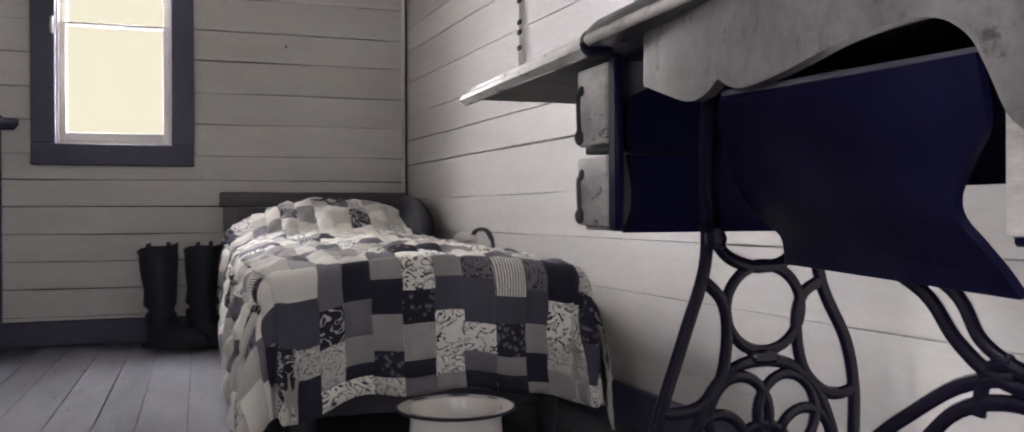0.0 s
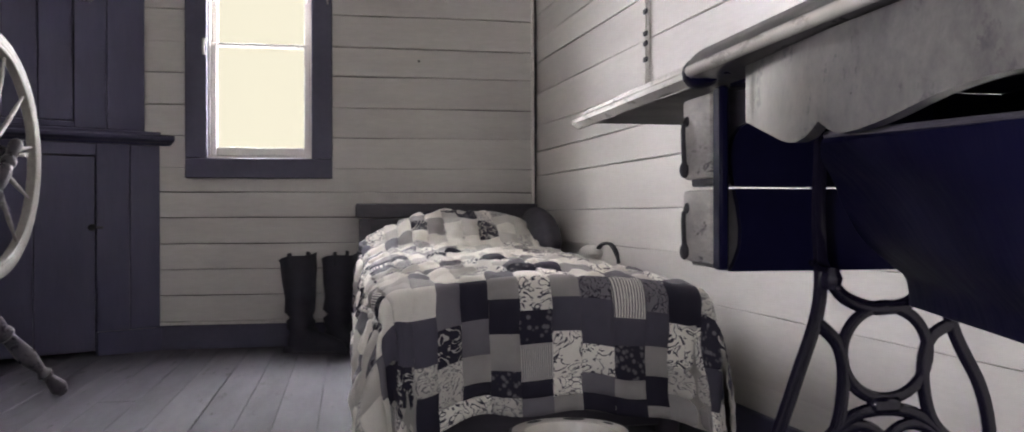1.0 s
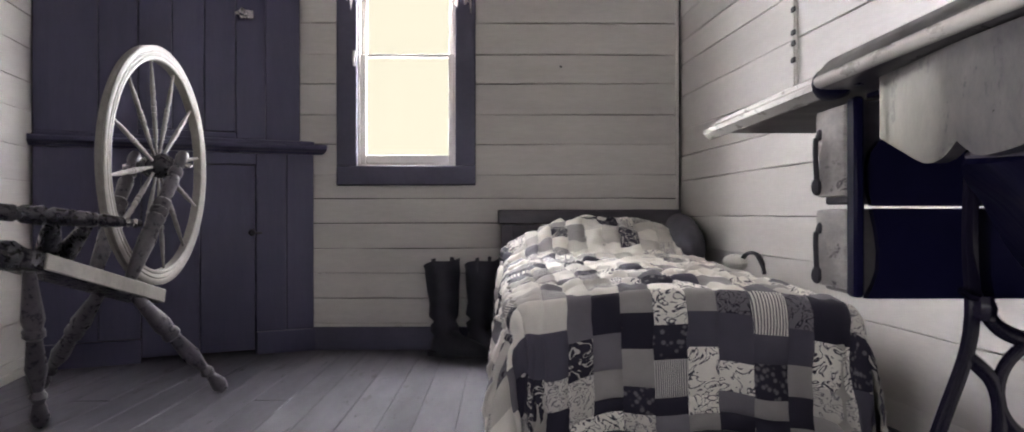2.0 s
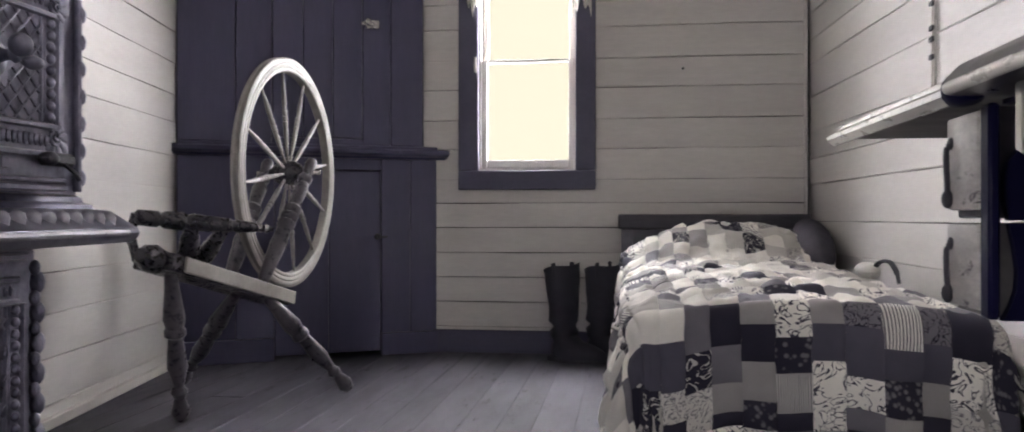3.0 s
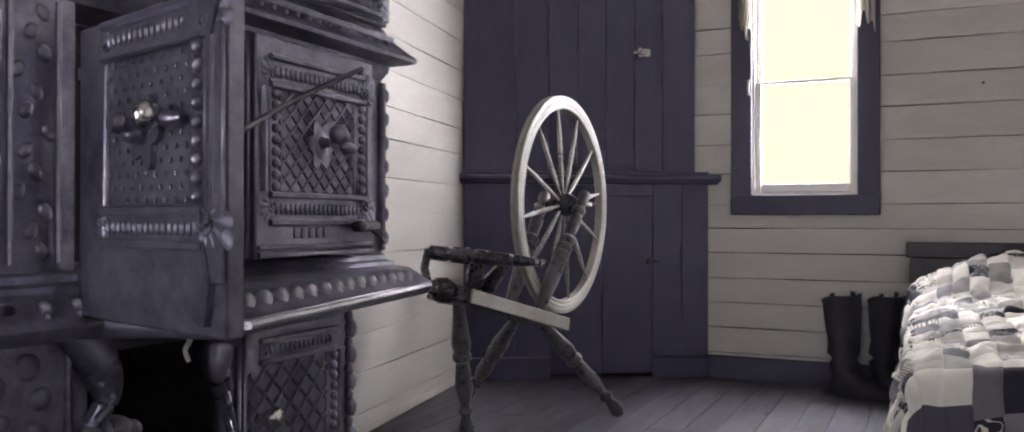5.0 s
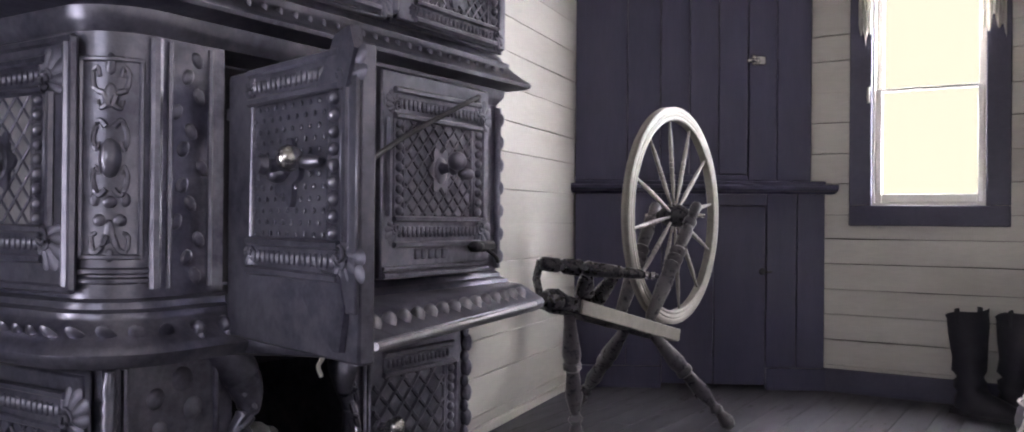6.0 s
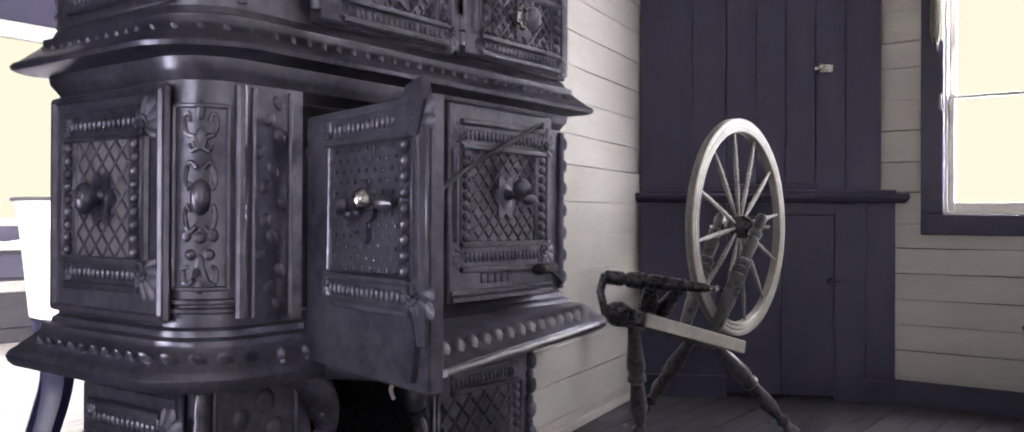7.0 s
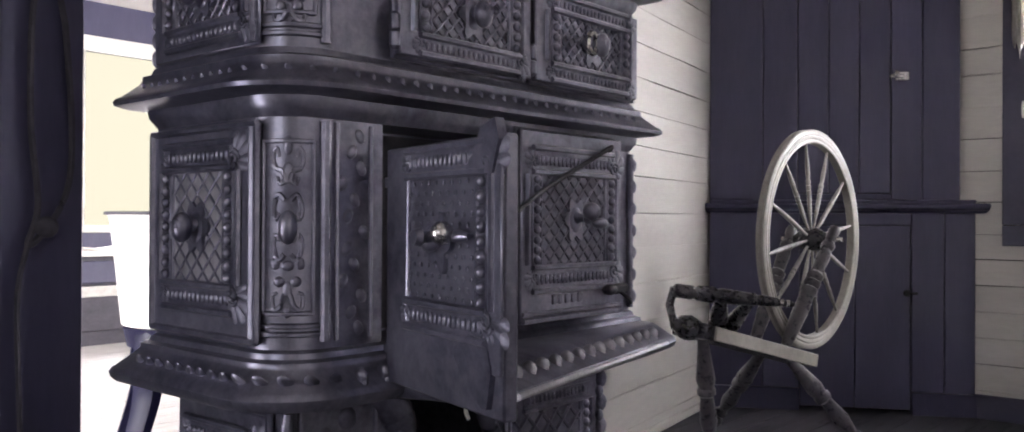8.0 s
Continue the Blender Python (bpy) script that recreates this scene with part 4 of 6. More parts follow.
def sew_frame(y, k=1.0):
    """Cast-iron side of the stand: bars bent in the plane of x and z; k narrows it slightly."""
    def at(x, z):
        return (0.207 + (x - 0.207) * k, y, z + min(1, z / 0.15) * (1 - k) * (0.584 - z))

    f = part("side_frame", tube(bmesh.new(), smooth_path([at(*q) for q in ((0.775, 0.74), (0.768, 0.60), (0.769, 0.488), (0.737, 0.39), (0.699, 0.282), (0.665, 0.14), (0.632, 0.02))]), 0.009, 8, 0.8, (0, 1, 0)), SEW_IRON, sew)
    bm = bmesh.new()
    side = (0, 1, 0)
    tube(bm, smooth_path([at(*q) for q in ((0.93, 0.74), (0.932, 0.56), (0.944, 0.458), (0.984, 0.377), (0.998, 0.306), (1.0, 0.2), (1.035, 0.02))]), 0.009, 8, 0.8, side)
    part("bar", bm, SEW_IRON, f)
    bars = [
        [(0.770, 0.535), (0.795, 0.497), (0.825, 0.481), (0.855, 0.478), (0.890, 0.486), (0.932, 0.53)],
        [(0.766, 0.462), (0.792, 0.436), (0.800, 0.395), (0.790, 0.335), (0.760, 0.303), (0.725, 0.296), (0.703, 0.299)],
        [(0.944, 0.457), (0.915, 0.44), (0.905, 0.40), (0.915, 0.345), (0.945, 0.312), (0.975, 0.305), (0.998, 0.312)],
        [(0.735, 0.20), (0.765, 0.30), (0.805, 0.345), (0.852, 0.356), (0.900, 0.345), (0.945, 0.30), (0.98, 0.20)],
        [(0.66, 0.10), (0.75, 0.16), (0.852, 0.175), (0.95, 0.16), (1.01, 0.10)],
    ]
    for pts in bars:
        part("bar", tube(bmesh.new(), smooth_path([at(x, z) for x, z in pts]), 0.0085, 8, 0.8, side), SEW_IRON, f)
    for cx, cz, rx, rz in ((0.855, 0.424, 0.057, 0.056), (0.818, 0.285, 0.045, 0.052), (0.890, 0.285, 0.045, 0.052), (0.787, 0.245, 0.042, 0.045), (0.918, 0.245, 0.042, 0.045), (0.852, 0.228, 0.045, 0.045)):
        part("ring", tube(bmesh.new(), [at(cx + rx * math.cos(2 * math.pi * q / 36), cz + rz * math.sin(2 * math.pi * q / 36)) for q in range(36)], 0.0078, 8, 0.8, side, closed=True), SEW_IRON, f)
    bx, _, bz = at(0.853, 0.362)
    part("boss", boxes(bx - 0.019, bx + 0.019, y - 0.010, y + 0.010, bz - 0.009, bz + 0.009, 0.004), SEW_IRON, f)
    bm = bmesh.new()
    lathe(bm, (0.762, y - 0.013, 0.505), (0.762, y - 0.013, 0.530), [(0, 0.010), (0.5, 0.013), (1, 0.008)], 8)
    tube(bm, [(0.77, y - 0.012, 0.522), (0.745, y - 0.014, 0.530), (0.735, y - 0.016, 0.537)], 0.004, 6)
    part("bolt", bm, SEW_IRON, f)
    for x in (at(0.63, 0)[0], at(1.036, 0)[0]):
        part("foot", boxes(x - 0.03, x + 0.03, y - 0.016, y + 0.016, 0.0, 0.03, 0.008, seg=2), SEW_IRON, f)


sew_frame(1.047, 0.974)
sew_frame(0.375)
brace = part("brace", tube(bmesh.new(), smooth_path([(0.9, 0.93, 0.50), (0.9, 0.845, 0.462), (0.9, 0.80, 0.415), (0.9, 0.745, 0.384), (0.9, 0.64, 0.37), (0.9, 0.54, 0.30), (0.9, 0.40, 0.26)]), 0.009, 8, 0.7, (1, 0, 0)), SEW_IRON, sew)
for pts in ([(0.93, 0.52), (0.81, 0.47), (0.77, 0.42), (0.715, 0.395), (0.66, 0.40), (0.54, 0.47), (0.40, 0.50)], [(1.06, 0.24), (0.95, 0.27), (0.884, 0.315), (0.80, 0.37), (0.73, 0.39)], [(1.06, 0.20), (0.93, 0.24), (0.86, 0.29), (0.80, 0.345), (0.73, 0.365), (0.66, 0.35)], [(0.775, 0.345), (0.765, 0.39), (0.735, 0.405)]):
    part("bar", tube(bmesh.new(), smooth_path([(0.9, y, z) for y, z in pts]), 0.0085, 8, 0.7, (1, 0, 0)), SEW_IRON, brace)
part("treadle", boxes(0.70, 0.98, 0.55, 0.90, 0.10, 0.115, 0.004), SEW_IRON, sew)
part("treadle_rod", tube(bmesh.new(), [(0.84, 0.375, 0.108), (0.84, 1.047, 0.108)], 0.007), SEW_IRON, sew)

# ---- corner cupboard ----
CL = 1.14
cm = Matrix(((-0.874, -0.485, 0, -0.600), (-0.485, 0.874, 0, 4.222), (0, 0, 1, 0), (0, 0, 0, 1)))   # x along the front, -y into the room
cup = thing("corner_cupboard", "tall built-in corner cupboard of dark painted boards with a projecting ledge", "cupboard", cm)


def cpart(name, *a, parent=None, mat=CUPBOARD, label="", bev=0.003, smooth=False):
    return part(name, boxes(*a, bev), mat, parent or cup, label, smooth, m=cm)


for x0, x1 in ((0.0, 0.125), (0.127, 0.262)):
    cpart("board", x0, x1, 0.0, 0.02, 0.10, 0.895)
for x0, x1 in ((0.74, 0.90), (0.902, CL)):
    cpart("board", x0, x1, 0.0, 0.02, 0.10, 0.895)
cpart("rail", 0.263, 0.739, 0.001, 0.02, 0.842, 0.894)
cpart("core", 0.03, CL - 0.02, 0.024, 0.20, 0.02, 0.89, mat=GAP)
cpart("plinth", -0.004, 0.262, -0.016, 0.02, 0.0, 0.099)
cpart("plinth", 0.74, CL, -0.016, 0.02, 0.0, 0.099)
low = cpart("lower_door", 0.266, 0.500, 0.002, 0.020, 0.020, 0.838)
cpart("door_board", 0.502, 0.736, 0.002, 0.020, 0.020, 0.838, parent=low)
bm = bmesh.new()
lathe(bm, cm @ Vector((0.285, 0.002, 0.541)), cm @ Vector((0.285, -0.032, 0.541)), [(0, 0.006), (0.6, 0.006), (0.7, 0.015), (1, 0.011)])
box(bm, 0.24, 0.30, -0.024, -0.012, 0.535, 0.545, 0.003, m=cm)
part("latch", bm, CHIP, low, "dark turn latch")
# ledge with moulding
prof = [(0.02, 0.895), (-0.012, 0.895), (-0.02, 0.905), (-0.045, 0.910), (-0.056, 0.918), (-0.058, 0.930), (-0.05, 0.938), (0.25, 0.938), (0.25, 0.895)]
part("ledge", loft(bmesh.new(), [[(x, y, z) for y, z in prof] for x in (-0.045, 0.3, 0.7, CL + 0.02)]), CUPBOARD, cup, m=cm)
part("ledge_cap", boxes(0.0, CL, -0.015, 0.05, 0.9385, 0.955, 0.004), CUPBOARD, cup, m=cm)
for x0, x1 in ((0.060, 0.215), (0.217, 0.345)):
    cpart("board", x0, x1, 0.012, 0.035, 0.956, 2.40)
for x0, x1 in ((0.75, 0.90), (0.902, CL)):
    cpart("board", x0, x1, 0.012, 0.035, 0.956, 2.40)
cpart("core", 0.08, CL - 0.02, 0.038, 0.22, 0.956, 2.40, mat=GAP)
up = cpart("upper_door", 0.349, 0.480, 0.013, 0.035, 0.985, 2.36)
for x0, x1 in ((0.482, 0.612), (0.614, 0.746)):
    cpart("door_board", x0, x1, 0.014, 0.035, 0.985, 2.36, parent=up)
cpart("rail", 0.347, 0.749, 0.003, 0.035, 0.956, 0.982)
bm = bmesh.new()
box(bm, 0.272, 0.335, -0.012, 0.011, 1.485, 1.528, 0.006, m=cm)
box(bm, 0.300, 0.360, -0.024, -0.010, 1.496, 1.514, 0.004, m=cm)
blob(bm, cm @ Vector((0.330, -0.024, 1.515)), 0.016)
part("latch", bm, NICKEL, up, "worn metal thumb latch")
tagged(part("ceiling_fill", boxes(-0.02, CL + 0.05, 0.005, 0.10, 2.40, TOP - 0.002, m=cm), CUPBOARD, smooth=False), "dark painted board closing the cupboard to the ceiling", "trim", kind="structure")

# ---- spinning wheel ----
hub = Vector((-0.935, 3.236, 0.789))
pw = Vector((math.cos(radians(87.5)), math.sin(radians(87.5)), 0))
nw = Vector((pw.y, -pw.x, 0))
R0 = 0.414
wheel = thing("spinning_wheel", "wooden spinning wheel with a pale grooved rim and dark turned legs", "spinning wheel", Matrix.Translation((-0.95, 3.0, 0)))


def on_wheel(r, ang, off=0.0):
    return hub + pw * (r * math.cos(ang)) + Vector((0, 0, r * math.sin(ang))) + nw * off


section = [(R0 - 0.052, 0.018), (R0 - 0.047, 0.023), (R0 - 0.040, 0.0225), (R0 - 0.038, 0.019), (R0 - 0.034, 0.0225), (R0 - 0.024, 0.0235), (R0 - 0.022, 0.020), (R0 - 0.018, 0.023), (R0 - 0.006, 0.022), (R0, 0.017),
           (R0 - 0.007, 0.008), (R0 - 0.007, -0.008), (R0, -0.017), (R0 - 0.018, -0.023), (R0 - 0.047, -0.023), (R0 - 0.052, -0.018)]
bm = bmesh.new()
N = 96
rings = [[bm.verts.new(on_wheel(r, 2 * math.pi * k / N, 0.74 * o)) for r, o in section] for k in range(N)]
for k in range(N):
    p, q = rings[k], rings[(k + 1) % N]
    for i in range(len(section)):
        bm.faces.new((p[i], p[(i + 1) % len(section)], q[(i + 1) % len(section)], q[i]))
rim = part("rim", bm, WHEEL_WOOD, wheel)
bm = bmesh.new()
lathe(bm, hub - nw * 0.075, hub + nw * 0.075, [(0, 0.016), (0.08, 0.018), (0.15, 0.026), (0.3, 0.042), (0.5, 0.046), (0.7, 0.042), (0.85, 0.026), (0.92, 0.018), (1, 0.016)], 20)
part("hub", bm, BLACK_TURNED, wheel)
spoke_prof = [(s, 0.66 * r) for s, r in [(0, 0.008), (0.12, 0.008), (0.2, 0.011), (0.36, 0.0135), (0.40, 0.010), (0.42, 0.0145), (0.45, 0.0145), (0.46, 0.010), (0.48, 0.0145), (0.51, 0.0145), (0.52, 0.010), (0.54, 0.0145), (0.57, 0.0145), (0.585, 0.010), (0.66, 0.0135), (0.8, 0.011), (0.88, 0.008), (1, 0.0075)]]
for k in range(12):
    a = radians(8 + 30 * k)
    bm = bmesh.new()
    lathe(bm, on_wheel(0.035, a), on_wheel(R0 - 0.048, a), spoke_prof, 10)
    part("spoke", bm, SPOKE, wheel)
# slanted bench
bl, br = Vector((-1.045, 2.47, 0.515)), Vector((-0.945, 3.17, 0.345))
bd = (br - bl).normalized()
bn = Vector((bd.y, -bd.x, 0)).normalized()
bu = bn.cross(bd).normalized()
if bu.z < 0:
    bu = -bu
bench_m = Matrix(((bd.x, bn.x, bu.x, bl.x), (bd.y, bn.y, bu.y, bl.y), (bd.z, bn.z, bu.z, bl.z), (0, 0, 0, 1)))
bench = part("bench", boxes(0.03, 0.725, -0.07, 0.06, -0.028, 0.022, 0.006), BLACK_TURNED, wheel, m=bench_m)
part("edge_board", boxes(0.085, 0.725, 0.0605, 0.070, -0.026, 0.020, 0.003), WHEEL_WOOD, bench, "pale bench edge", m=bench_m)
bm = bmesh.new()
lathe(bm, bl - bd * 0.03 + bn * 0.0, bl + bd * 0.06, [(0, 0.02), (0.25, 0.036), (0.6, 0.042), (1, 0.036)], 14)
part("bench_knob", bm, BLACK_TURNED, bench, "rounded dark end")
# mother-of-all with flyer bar
ml, mr = Vector((-1.095, 2.49, 0.628)), Vector((-0.755, 2.66, 0.592))
bm = bmesh.new()
lathe(bm, ml, mr, [(s, 0.78 * r) for s, r in [(0, 0.020), (0.02, 0.030), (0.16, 0.031), (0.18, 0.024), (0.21, 0.033), (0.34, 0.036), (0.37, 0.026), (0.40, 0.034), (0.55, 0.030), (0.68, 0.027), (0.70, 0.020), (0.74, 0.026), (0.86, 0.018), (0.88, 0.013), (0.97, 0.013), (1, 0.009)]], 14)
bar = part("flyer_bar", bm, BLACK_TURNED, wheel)
for s in (0.42, 0.50, 0.9, 0.95):
    bm = bmesh.new()
    c = ml + (mr - ml) * s
    lathe(bm, c - (mr - ml).normalized() * 0.005, c + (mr - ml).normalized() * 0.005, [(0, 0.023 if s < 0.6 else 0.013), (1, 0.023 if s < 0.6 else 0.013)], 12)
    part("ferrule", bm, NICKEL, bar, "bright metal ferrule")
bm = bmesh.new()
tube(bm, [ml + Vector((0.005, 0, 0.01)), ml + Vector((-0.012, 0.0, -0.05)), ml + Vector((0.02, -0.02, -0.12))], 0.014, 8)
part("yoke", bm, BLACK_TURNED, bar)
bm = bmesh.new()
lathe(bm, bench_m @ Vector((0.18, 0.0, 0.02)), ml + (mr - ml) * 0.40 - Vector((0, 0, 0.02)), [(0, 0.022), (0.3, 0.034), (0.6, 0.03), (1, 0.02)], 12)
part("upright", bm, BLACK_TURNED, wheel)
bm = bmesh.new()
lathe(bm, bench_m @ Vector((0.27, -0.03, 0.02)), ml + (mr - ml) * 0.62 - Vector((0, 0, 0.02)), [(0, 0.02), (0.3, 0.03), (0.6, 0.026), (1, 0.018)], 12)
part("upright", bm, BLACK_TURNED, wheel)
# wheel posts
post_prof = [(0, 0.020), (0.04, 0.026), (0.30, 0.036), (0.42, 0.030), (0.44, 0.038), (0.47, 0.038), (0.48, 0.029), (0.50, 0.038), (0.53, 0.038), (0.54, 0.029), (0.56, 0.037), (0.59, 0.037), (0.61, 0.026), (0.75, 0.032), (0.80, 0.024), (0.82, 0.031), (0.85, 0.031), (0.87, 0.022), (0.97, 0.028), (1, 0.020)]
for s, foot in ((0.085, (0.52, 0.055)), (-0.085, (0.50, -0.06))):
    bm = bmesh.new()
    lathe(bm, bench_m @ Vector((foot[0], foot[1], 0.02)), hub + nw * s + pw * 0.02 + Vector((0, 0, 0.045)), [(q, 0.82 * r) for q, r in post_prof], 12)
    part("wheel_post", bm, WHEEL_DARK, wheel, "turned wheel post")
bm = bmesh.new()
lathe(bm, hub - nw * 0.12, hub + nw * 0.12, [(0, 0.009), (1, 0.009)], 10)
part("axle", bm, NICKEL, wheel, "worn metal axle")
leg_prof = [(0, 0.019), (0.10, 0.022), (0.30, 0.033), (0.36, 0.026), (0.38, 0.032), (0.41, 0.032), (0.43, 0.022), (0.62, 0.031), (0.72, 0.020), (0.76, 0.015), (0.80, 0.026), (0.84, 0.016), (0.88, 0.022), (0.94, 0.029), (0.99, 0.020), (1, 0.014)]
for a, b in ((bench_m @ Vector((0.10, 0.01, -0.025)), Vector((-1.058, 2.69, 0.0))), (bench_m @ Vector((0.60, 0.03, -0.02)), Vector((-0.700, 3.245, 0.0))), (bench_m @ Vector((0.52, -0.04, -0.02)), Vector((-1.39, 3.31, 0.0)))):
    bm = bmesh.new()
    lathe(bm, a, b + (a - b).normalized() * 0.012, leg_prof, 12)
    part("leg", bm, WHEEL_DARK, wheel, "turned splayed leg")

# ---- cast-iron stove ----
SX0, SX1, SY0, SY1, SR = -1.02, -0.645, 0.67, 1.545, 0.078
stove = thing("cast_iron_stove", "tall ornate black cast-iron kitchen stove in tiers, one door standing open", "stove", Matrix.Translation(((SX0 + SX1) / 2, (SY0 + SY1) / 2, 0)))


def shelf_share(y):
    """How far the shelf stands out along the front: widest behind the open door, narrowing to the far end."""
    return step(0.86, 0.90, y) * (1 - 1.17 * (y - 0.9))


def outline(o, z, front=None, notch=0.0):
    """Plan of the stove grown by o, rounded at the near corner; front: its growth on the doors' side; notch: depth of the open doorway."""
    f = o if front is None else front
    x0, x1, y0, y1 = SX0 - o, SX1 + o, SY0 - o, SY1 + min(o, 0.05)
    r = SR + o
    pts = [(x0, y1), (x0, (y0 + y1) / 2), (x0, y0 + 0.02), (x0 + 0.02, y0)]
    pts += [(x0 + (x1 - r - x0) * s, y0) for s in (0.3, 0.55, 0.8)]
    pts += [(x1 - r + r * math.sin(a), y0 + r - r * math.cos(a)) for a in [math.pi / 2 * k / 10 for k in range(11)]]
    edge = []
    ys = [0.80, 0.8499, 0.85, 0.90, 0.95, 1.0, 1.05, 1.10, 1.135, 1.1351, 1.2, 1.3, 1.45]
    for y in ys:
        grow = (f - o) * shelf_share(y)
        x = x1 + grow
        if notch and 0.8499 < y < 1.1351:
            x -= notch
        edge.append((x, y))
    tip = (f - o) * shelf_share(y1)
    pts += edge + [(x1 + tip, y1 - 0.004), (x1 + tip - 0.01, y1)]
    return [(x, y, z) for x, y in pts]


def tier(rows, **kw):
    return loft(bmesh.new(), [outline(r[0], r[1], r[2] if len(r) > 2 else None, **kw) for r in rows])


skirt_part = part("skirt_shelf", tier([(0.0, 0.578), (0.045, 0.584, 0.200), (0.052, 0.592, 0.226), (0.054, 0.601, 0.235), (0.050, 0.609, 0.232), (0.046, 0.612, 0.224), (0.024, 0.634, 0.165), (0.020, 0.638, 0.155), (0.018, 0.641, 0.03), (0.018, 0.648, 0.02), (0.008, 0.652, 0.01), (0.006, 0.660, 0.006), (0.0, 0.664, 0.0)]), IRON, stove)
part("oven_body", tier([(0.0, 0.6645), (0.0, 0.85), (0.0, 1.0)], notch=0.10), IRON, stove)
cornice_rows = [(0.0, 0.0), (0.006, 0.010), (0.010, 0.016), (0.012, 0.030), (0.040, 0.034), (0.050, 0.038), (0.052, 0.044), (0.048, 0.050), (0.042, 0.053), (0.022, 0.072), (0.018, 0.078), (0.018, 0.086), (0.008, 0.090), (0.004, 0.100)]
cornice = part("cornice", tier([(o, 1.0005 + h) for o, h in cornice_rows]), IRON, stove)
part("warming_body", tier([(0.0, 1.101), (0.0, 1.2), (0.0, 1.288)]), IRON, stove)
part("top_cornice", tier([(o, 1.2885 + h) for o, h in cornice_rows]), IRON, stove)
part("top_plate", tier([(0.004, 1.389), (-0.02, 1.40), (-0.04, 1.47), (-0.06, 1.48)]), IRON, stove)


# flutes along the sloping faces of the skirt and cornices
def flutes(z_mid, o, f, count_side, count_front, parent, r, lean=35):
    """Row of cast drops: low slanting leaves on the side and corner, rounder drops along the front."""
    for k in range(count_side):
        x = SX0 + 0.02 + (SX1 - SR - SX0 - 0.02) * (k + 0.5) / count_side
        bm = bmesh.new()
        blob(bm, (x, SY0 - o, z_mid), r, 0.55, 0.26, 0.95, 8, 6, pose(0, 0, 0, lean, 0, 0) @ Matrix.Rotation(0.7, 4, "Y"))
        part("cast_leaf", bm, IRON, parent)
    for ang in (12, 30, 48, 66, 84):
        a, rad = radians(ang), SR + o
        bm = bmesh.new()
        blob(bm, (SX1 - SR + rad * math.sin(a), SY0 + SR - rad * math.cos(a), z_mid), r, 0.26, 0.55, 0.95, 8, 6, Matrix.Rotation(radians(ang - 90), 4, "Z") @ pose(0, 0, 0, 0, lean, 0) @ Matrix.Rotation(0.6, 4, "X"))
        part("cast_leaf", bm, IRON, parent)
    for k in range(count_front):
        y = 0.76 + (SY1 - 0.78) * (k + 0.5) / count_front
        grow = o + (f - o) * shelf_share(y)
        bm = bmesh.new()
        blob(bm, (SX1 + grow, y, z_mid), r, 0.75, 0.50, 0.80, 8, 6, pose(0, 0, 0, 0, lean, 0))
        blob(bm, (SX1 + grow + 0.35 * r, y, z_mid - 0.5 * r), r * 0.5, 0.8, 0.7, 0.9, 8, 6)
        # shelf drops past the door are paler iron, highlights in their colour
        part("cast_drop", bm, IRON_WORN_LIT if f > o and y > 0.89 else IRON, parent)


# lip's bright line: wear and highlight together in the paler iron
part("rubbed_lip", tube(bmesh.new(), [(SX1 + 0.0535 + 0.1815 * shelf_share(y), y, 0.602) for y in [0.90 + 0.0315 * k for k in range(21)]], 0.0055, 8), IRON_WORN_LIT, skirt_part, "bright shelf lip, wear and highlight in its colour")
flutes(0.623, 0.034, 0.196, 9, 18, skirt_part, 0.0185)
flutes(1.065, 0.030, 0.030, 11, 26, cornice, 0.0080)


def scroll(c, size, su, sv):
    """A cast acanthus leaf: one lobed, domed fan out of a small volute in the plane of a plate; su, sv mirror it."""
    bm = bmesh.new()
    put = lambda u, v, h: Vector((c[0] + su * size * u, c[1] - h, c[2] + sv * size * v))
    n, rings = 42, 8
    rows = []
    for k in range(n + 1):
        q = k / n
        a = radians(-48 + 188 * q)
        lobe = abs(math.sin(math.pi * 6 * q))
        reach = (0.52 + 0.36 * math.sin(math.pi * q)) * (0.80 + 0.20 * lobe ** 0.6)
        row = []
        for i in range(rings + 1):
            p = i / rings
            tall = size * (0.085 * math.sin(math.pi * min(1, 0.16 + 0.82 * p)) ** 0.7 * (0.62 + 0.38 * lobe ** 0.7)) if i < rings else -0.001
            row.append(bm.verts.new(put(-0.14 + reach * p * math.cos(a), -0.14 + reach * p * math.sin(a), tall)))
        rows.append(row)
    for p, q in zip(rows, rows[1:]):
        for i in range(rings):
            bm.faces.new((p[i], p[i + 1], q[i + 1], q[i]))
    bmesh.ops.remove_doubles(bm, verts=bm.verts[:], dist=1e-6)
    coil = []
    for k in range(24):
        a = k / 23 * 3.4 * math.pi
        r = 0.28 - 0.23 * k / 23
        coil.append(put(-0.14 + r * math.cos(a), -0.14 + r * math.sin(a), size * (0.06 + 0.08 * k / 23)))
    tube(bm, coil, lambda q: size * (0.055 - 0.015 * q), 6)
    return bm


